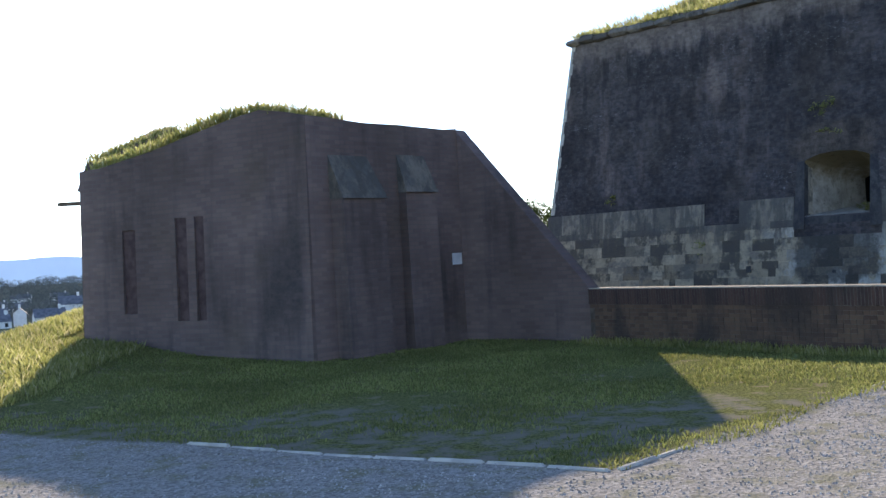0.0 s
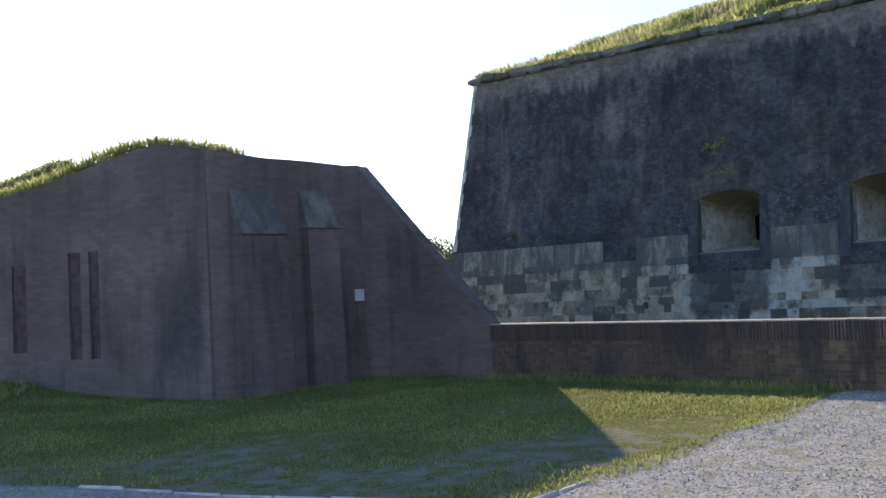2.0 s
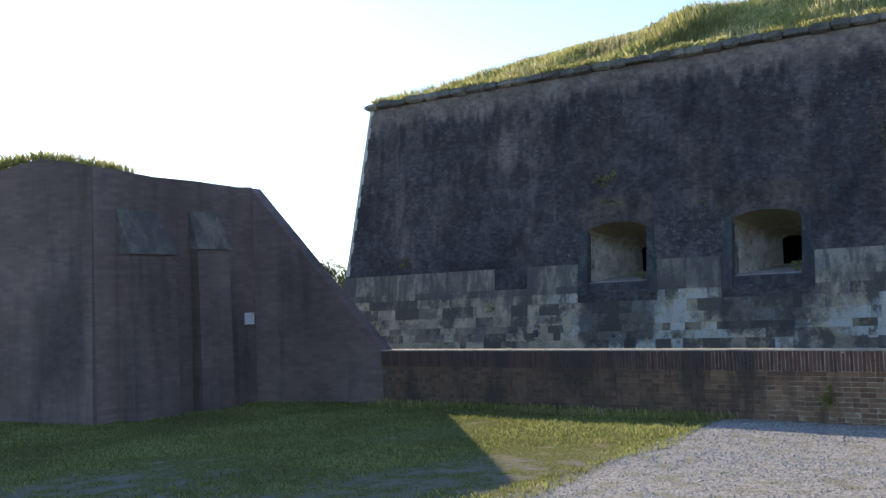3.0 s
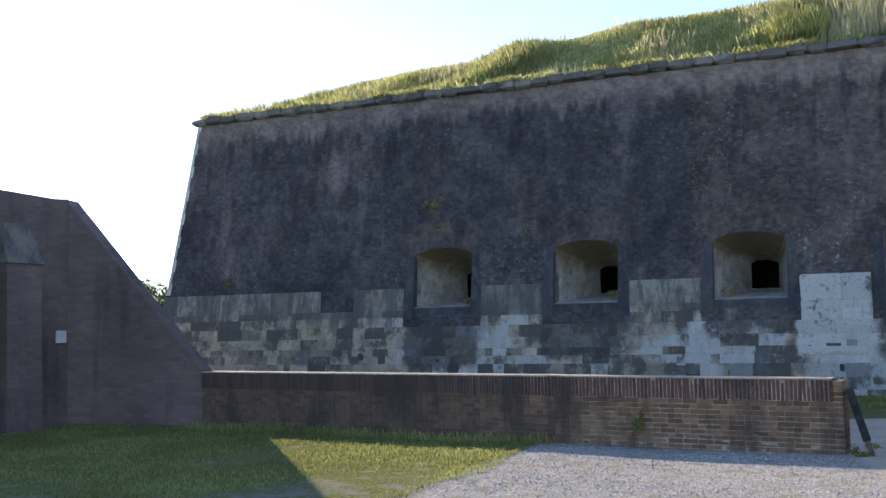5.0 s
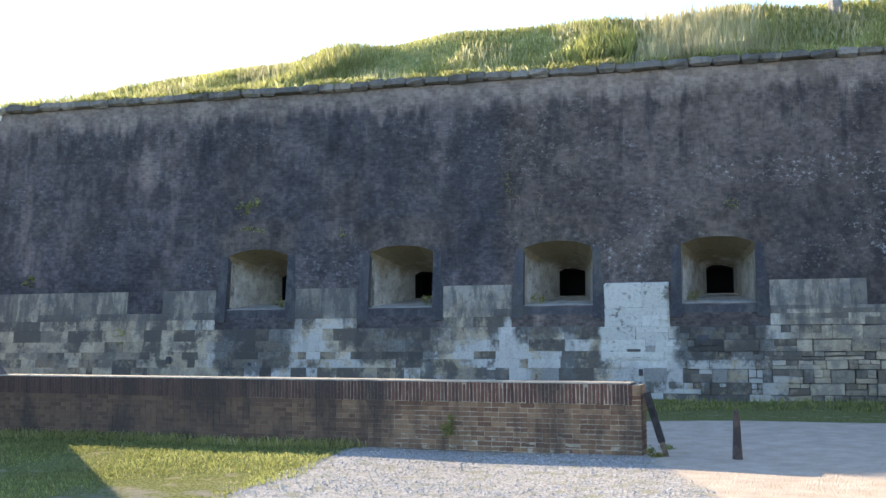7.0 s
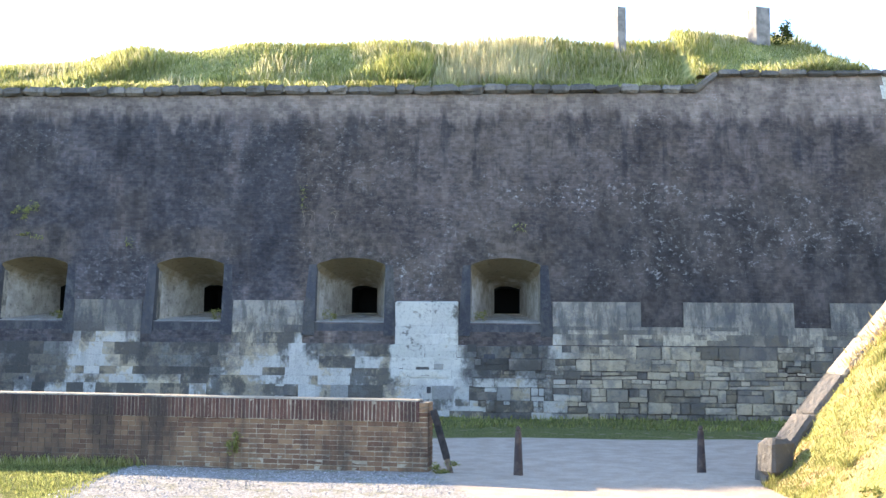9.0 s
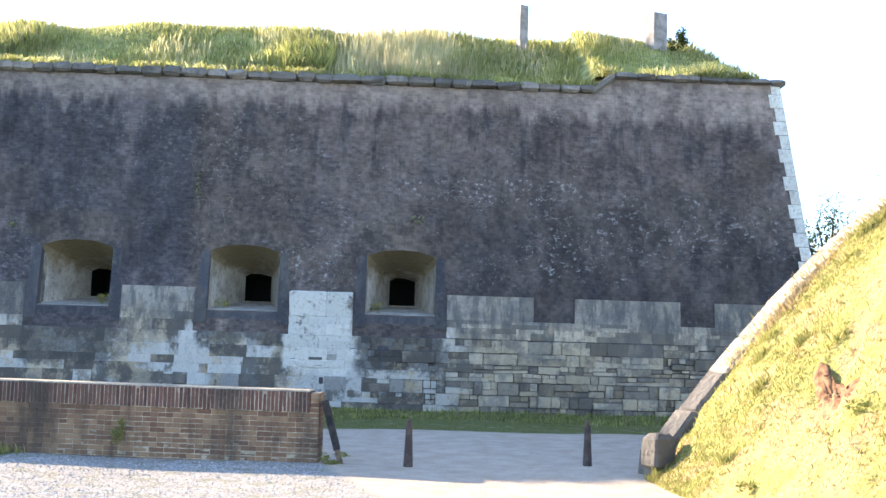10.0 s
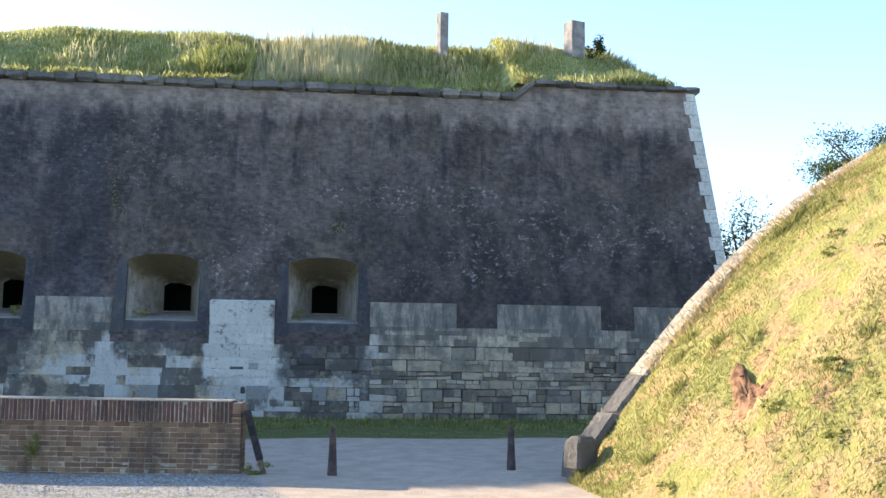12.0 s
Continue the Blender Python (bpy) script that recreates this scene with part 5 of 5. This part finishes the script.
for k, (u, z, w, h, n) in enumerate(((-11.2, 4.8, 0.4, 0.22, 240), (-11.1, 4.2, 0.35, 0.12, 90), (-17.4, 2.95, 0.25, 0.15, 120), (-14.6, 1.5, 0.25, 0.2, 110), (-4.6, 4.95, 0.12, 0.5, 60), (-8.7, 3.9, 0.12, 0.25, 40), (0.45, 4.35, 0.3, 0.1, 50))):
    wall_plant("wall_plant", "small green weed rooted in the fort's brickwork", on_face(u, z), (w, 0.08, h), n, 0.035, 50 + k, SHORT, 0.3)
for k, (c, dx) in enumerate(((-7.22, 0.55), (0.14, -0.55), (-3.44, -0.5), (-10.95, 0.5))):
    wall_plant("wall_plant", "fern growing on the embrasure's sill", FORT_AT @ pose(c + dx, 24.3, SILL + 0.17), (0.2, 0.12, 0.14), 130, 0.04, 70 + k, GRASS)
wall_plant("wall_plant", "green weed against the brick wall", pose(7.3, 12.08, 0.3), (0.12, 0.05, 0.2), 200, 0.03, 81, SHORT)
wall_plant("wall_plant", "green weed at the brick wall's end", pose(9.08, 9.95, 0.08), (0.2, 0.14, 0.1), 260, 0.03, 82, SHORT)
for k in range(12):
    x, y = 10.4 + random.uniform(-2.0, 2.6), 4.0 + random.uniform(-1.3, 1.4)
    z, o, _ = bank_z(x, y)
    if z > 0.1 and o > 0.2:
        wall_plant("weed", "leafy green weed on the grass bank", pose(x, y, float(z) + 0.05), (0.13, 0.13, 0.07), 90, 0.035, 90 + k, SHORT)
wall_plant("shrub", "low dark shrub beside the pillar on the mound", FORT_AT @ pose(7.45, 27.6, float(mound_height(7.45, 27.6)) + 0.25), (0.4, 0.3, 0.38), 600, 0.06, 99, TREE_LEAF)


def creeper(u, z, spread, drop, count, seed):
    """Pale dead stems that hang from a rooting point in the brickwork."""
    r = random.Random(seed)
    root = thing("creeper", "dead pale creeper stems hanging on the fort's brickwork", "plant", "creepers on the fort", m=on_face(u, z))
    for _ in range(count):
        b = Bag()
        x, zz, head, long, rings = 0.0, r.uniform(-0.25, 0.15), r.uniform(-1, 1), drop * r.uniform(0.3, 1.1), []
        for i in range(9):
            k = i / 8
            x = spread * head * math.sin(k * 2.2) + 0.03 * math.sin(k * 9 + head * 5)
            zc = zz + 0.12 * math.sin(k * 2.4) - long * k * k
            y = BATTER * zc + 0.02 - 0.03 * math.sin(k * 3.1)
            w = 0.008 * (1 - 0.7 * k)
            rings.append([(x - w, y, zc), (x, y - w, zc + w), (x + w, y, zc), (x, y + w, zc - w)])
        b.loft(rings)
        part("stem", b, DEAD_STEM, root)


DEAD_STEM = plain("dead_stem", (0.12, 0.1, 0.08), (0.26, 0.22, 0.17), 14)
creeper(-4.6, 4.85, 0.3, 0.75, 5, 3)
creeper(-3.95, 4.65, 0.22, 0.55, 4, 5)

# ---- far ridge ----
def build_ridge():
    b = Bag()
    rows = []
    for lift in (-60.0, 1.0):
        row = []
        for k in range(121):
            a = radians(-60 + k)
            h = 80 + 6 * math.sin(k * 0.31) + 5 * math.sin(k * 0.83 + 1) + 3 * math.sin(k * 2.1)
            row.append((4200 * math.sin(a), 4200 * math.cos(a), h if lift > 0 else lift))
        rows.append(row)
    b.loft(rows, closed=False, cap=False)
    tagged(part("backdrop", b, FAR_HILL), "line of far hills with painted blue haze and glow", "backdrop", kind="structure")


# Blue tint and faint emission put the haze of distance into the hills.
FAR_HILL = plain("haze_painted_hill", (0.42, 0.52, 0.66), (0.48, 0.58, 0.7), 0.004, 1.0, 0.0)
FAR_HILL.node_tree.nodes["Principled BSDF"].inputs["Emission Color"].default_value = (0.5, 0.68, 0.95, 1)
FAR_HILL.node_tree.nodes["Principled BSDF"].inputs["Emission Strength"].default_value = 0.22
build_ridge()

# ---- grass and gravel on the ground ----
n = 260000
x, y = rng.uniform(-9, 9, n), rng.uniform(7.5, 20.8, n)


def left_of(p, q, x, y):
    return (q[0] - p[0]) * (y - p[1]) - (q[1] - p[1]) * (x - p[0])


lawn = (left_of((1.15, 7.75), (5.5, 12.2), x, y) > 0) & (left_of((1.15, 7.75), (-2.46, 9.82), x, y) < 0)
before = (left_of(WALL_L, WALL_R, x, y) < -0.05) | (x < WING[0])
house_front = ((x > B[0]) | (left_of(A, B, x, y) < -0.1)) & ((x < B[0]) | (x > WING[0]) | (left_of(B, WING, x, y) < -0.1))
worn = np.sin(x * 1.7 + 0.6 * np.sin(y * 2)) + np.sin(y * 1.9 - x) + (y - 11.2) * 0.4 + rng.normal(0, 0.5, n)
keep = lawn & before & house_front & (worn > 0)
verge = np.abs(left_of((1.15, 7.75), (5.5, 12.2), x, y)) / 6.2 < 0.16 + 0.1 * np.sin(x * 3)
keep |= verge & (x > 1.2) & (x < 6.0) & (rng.uniform(0, 1, n) < 0.8)
pts = np.stack([x, y, ground_height(x, y)], 1)[keep]
tri_stuff("lawn_grass", blades(pts, 0.04, 0.006, 1.0, rng), WORN_GRASS, "short worn grass before the building", "grass")
# taller tufts along the wall's foot and on the left crest
t = rng.uniform(0, 0.62, 2200)
x = WALL_L[0] + (WALL_R[0] - WALL_L[0]) * t + rng.normal(-0.12, 0.1, len(t))
y = WALL_L[1] + (WALL_R[1] - WALL_L[1]) * t + rng.normal(-0.12, 0.1, len(t))
ok = left_of(WALL_L, WALL_R, x, y) < -0.08
pts = np.stack([x, y, ground_height(x, y)], 1)[ok]
tri_stuff("verge_grass", blades(pts, 0.12, 0.008, 0.6, rng), GRASS, "grass tufts along the foot of the brick wall", "grass")
n = 90000
x, y = rng.uniform(-17, -5.5, n), rng.uniform(13, 33, n)
pts = np.stack([x, y, ground_height(x, y)], 1)
ok = ~((x > -7.3) & (y > 19.0))
tri_stuff("meadow_grass", blades(pts[ok], 0.13, 0.009, 0.8, rng), GRASS, "long sunlit grass on the hill beside the building", "grass")
n = 9000
u, d = rng.uniform(-19, 10, n), rng.uniform(20.0, 23.5, n)
keep = d > 20.6 + 0.4 * np.sin(u * 1.3)
x, y = CU * u + SU * d, -SU * u + CU * d
pts = np.stack([x, y, ground_height(x, y)], 1)[keep]
tri_stuff("ditch_grass", blades(pts, 0.09, 0.012, 0.8, rng), SHORT, "shaded grass strip at the foot of the fort", "grass")

PEBBLE = leaf_mat("pebbles", [(0.2, 0.19, 0.18), (0.42, 0.4, 0.38), (0.3, 0.28, 0.26), (0.55, 0.53, 0.5)], 0.9, 0.0)
n = 70000
x, y = rng.uniform(-6, 9.5, n), 4.5 + rng.uniform(0, 1, n) ** 0.8 * 8.5
on = ~((left_of((1.15, 7.75), (5.5, 12.2), x, y) > -0.05) & (left_of((1.15, 7.75), (-2.46, 9.82), x, y) < 0.05))
on &= left_of((7.42, 7.25), (8.9, 9.9), x, y) > 0
on &= left_of(WALL_L, WALL_R, x, y) < -0.05
x, y = x[on], y[on]
base = np.stack([x, y, ground_height(x, y) - 0.004], 1)
s = 0.006 + 0.014 * rng.uniform(0, 1, len(x)) ** 2
a = rng.uniform(0, 6.28, len(x))
cs = [np.stack([np.cos(a + k * 2.094), np.sin(a + k * 2.094), np.zeros(len(x))], 1) * s[:, None] * rng.uniform(0.7, 1.3, len(x))[:, None] + base for k in range(3)]
top = base + np.stack([rng.normal(0, 0.2, len(x)) * s, rng.normal(0, 0.2, len(x)) * s, s * rng.uniform(0.6, 1.1, len(x))], 1)
tri_stuff("gravel", np.stack([np.stack([cs[k], cs[(k + 1) % 3], top], 1) for k in range(3)], 1).reshape(-1, 3, 3), PEBBLE, "loose grey gravel of the yard", "gravel")

# ---- masonry pieces: stone base of the fort ----
def build_base_stones():
    rr = random.Random(12)
    shapes = {k: [rocky(m, "stone", 1, 1, 1, 0.035, s, 0.014) for s in range(5)] for k, m in (("plain", BASE_STONE), ("dark", STONE_DARK))}
    far = Bag()
    near_count = 0
    z = -0.08
    gaps = ((-14.49, -13.48, 2.1), (3.2, 4.15, 2.08), (6.61, 7.41, 2.3))
    row = 0
    while z < 2.6:
        h = rr.uniform(0.17, 0.3)
        tall = z > 1.9
        if tall:
            h = 2.62 - z
        left = LEFT_LOW + (LEFT_TOP - LEFT_LOW) * z / CORDON_Z - 0.02
        right = RIGHT_LOW + (RIGHT_TOP - RIGHT_LOW) * z / CORDON_HI + 0.02
        shut = [(c - HALF - 0.19, c + HALF + 0.19) for c in PORTS] if z + h > SILL - 0.24 else []
        shut += [(a, e) for a, e, low in gaps if z + h > low + 0.12]
        cells, u = [], left
        for a, e in sorted(shut) + [(right, right)]:
            while u < a - 0.02:
                w = rr.uniform(0.45, 0.95) if tall else rr.choice((0.2, 0.3, 0.36, 0.45, 0.55, 0.75)) * rr.uniform(0.9, 1.15)
                w = a - u if u + w > a - 0.16 else w
                cells.append((u, w))
                u += w
            u = max(u, e)
        cells = [(u, w, z, h) for u, w in cells]
        for u, w, z_row, h_row in list(cells):
            # here and there two thin stones, or a taller one cut down, fill a course
            if not tall and -2 < u and rr.random() < 0.4:
                cut = h_row * rr.uniform(0.35, 0.65)
                cells.remove((u, w, z_row, h_row))
                cells += [(u, w, z_row, cut), (u, w * 0.55, z_row + cut, h_row - cut), (u + w * 0.55, w * 0.45, z_row + cut, h_row - cut)]
        row_z, row_h = z, h
        for u, w, z, h in cells:
            mid = u + w / 2
            white = -2.48 < mid < -0.8 and z > 0.6 + 0.5 * rr.random()
            kind = "dark" if not white and (rr.random() < (0.12 if mid > 0.5 else 0.06) or (z < 0.12 and rr.random() < 0.5)) else "plain"
            open_joint = not white and rr.random() < max(0.0, min(1.0, (mid + 3.5) / 6)) * max(0.0, min(1.0, (1.7 - z) / 0.9))
            proud = rr.uniform(-0.03, 0.07) if open_joint else rr.uniform(0.0, 0.02)
            proud = 0.02 if white else proud
            gap = rr.uniform(0.008, 0.03) if open_joint else 0.004
            if white or (u > -0.7 and near_count < 340):
                ob = part("stone", shapes[kind][rr.randrange(5)], BASE_STONE, fort)
                ob.matrix_basis = pose(mid, face_n(z) + 0.15 - proud - 0.02, z, 6.8, rr.uniform(-2.0, 2.0) if open_joint else rr.uniform(-0.5, 0.5), 0) @ Matrix.Diagonal((w - gap, 0.34, h - gap, 1))
                near_count += 1
            else:
                n0, n1 = face_n(z) - proud - 0.02, face_n(z + h) - proud - 0.02
                e = 0.001
                far.solid([(u + e, n0, z + e), (u + w - e, n0, z + e), (u + w - e, n0 + 0.2, z + e), (u + e, n0 + 0.2, z + e)],
                          [(u + e, n1, z + h - e), (u + w - e, n1, z + h - e), (u + w - e, n1 + 0.2, z + h - e), (u + e, n1 + 0.2, z + h - e)])
        z = row_z + row_h
        row += 1
    tagged(part("stonework", far, BASE_STONE_FAR, fort, "weathered limestone blocks of the base"), kind="stuff")


build_base_stones()
for u, z, w, h in ((-0.22, 1.33, 0.26, 0.18), (-1.58, 0.61, 0.09, 0.14), (-1.73, 1.05, 0.3, 0.24), (-11.0, 0.79, 0.07, 0.07), (-13.2, 0.9, 0.12, 0.16), (-4.84, 0.56, 0.5, 0.2)):
    b = Bag()
    n0 = face_n(z) - 0.085
    b.solid([(u - w / 2, n0, z - h / 2), (u + w / 2, n0, z - h / 2), (u + w / 2, n0 + 0.3, z - h / 2), (u - w / 2, n0 + 0.3, z - h / 2)],
            [(u - w / 2, n0 + BATTER * h, z + h / 2), (u + w / 2, n0 + BATTER * h, z + h / 2), (u + w / 2, n0 + 0.3, z + h / 2), (u - w / 2, n0 + 0.3, z + h / 2)])
    part("dark_stone", b, STONE_DARK if w > 0.2 and z < 1.2 else SLATE, fort, "single dark stone let into the base")


# ---- masonry pieces: bricks of the low wall ----
def build_wall_bricks():
    rr = random.Random(31)
    laid = [rocky(WALL_BRICK, "brick", 0.2, 0.1, 0.057, 0.005, s, 0.003) for s in range(4)]
    upright = [rocky(COPING_BRICK, "coping_brick", 0.041, WALL_T + 0.03, 0.26, 0.006, s, 0.004) for s in range(4)]
    far, tops = Bag(), Bag()
    near = 0
    cop = 0.26
    k = 0
    # upright coping bricks, from the free end; the end itself is laid flat
    x = WALL_LEN - 0.14
    while x > 0.02:
        z = wall_top(x) - cop
        if k < 110:
            ob = part("coping_brick", upright[k % 4], COPING_BRICK, low_wall)
            ob.matrix_basis = pose(x, WALL_T / 2 + rr.uniform(-0.004, 0.004), z + rr.uniform(-0.004, 0.006), 0, rr.uniform(-0.8, 0.8), 0)
        else:
            tops.box(x - 0.0205, x + 0.0205, -0.015, WALL_T + 0.01, z, z + cop + rr.uniform(-0.003, 0.006))
        x -= 0.052
        k += 1
    rows = 12
    pitch = 0.064
    for row in range(rows + 4):
        x = WALL_LEN
        first = True
        while x > 0.2:
            length = 0.1 if row % 2 or (first and row % 4 == 2) else 0.2
            z = wall_top(x) - cop - (row + 1 - 4) * pitch
            if row < 4:
                if not first:
                    break
                length = 0.12
                x = WALL_LEN
            c = x - length / 2
            if z > -0.08:
                if near < 270 and row > 0 and c > WALL_LEN - 3.4 or row < 4:
                    ob = part("brick", laid[rr.randrange(4)], WALL_BRICK, low_wall)
                    ob.matrix_basis = pose(c, WALL_T / 2 if first else 0.05 + rr.uniform(-0.003, 0.004), z, 0, rr.uniform(-0.4, 0.4), 0) @ Matrix.Diagonal((0.965 * length / 0.2, 3.62 if first else 1, 1, 1))
                    if row < 4:
                        ob.matrix_basis = pose(c, WALL_T / 2, z, 0, 0, 0) @ Matrix.Diagonal((length / 0.2 * 0.955, 3.7, 1, 1))
                    near += 1
                else:
                    far.box(x - length + 0.005, x - 0.005, rr.uniform(-0.004, 0.003), 0.1, z, z + 0.057)
            x -= length
            first = False
    tagged(part("coping_brickwork", tops, COPING_BRICK_FAR, low_wall, "dark upright coping bricks"), kind="stuff")
    tagged(part("brickwork", far, WALL_BRICK_FAR, low_wall, "weathered brown bricks"), kind="stuff")


build_wall_bricks()
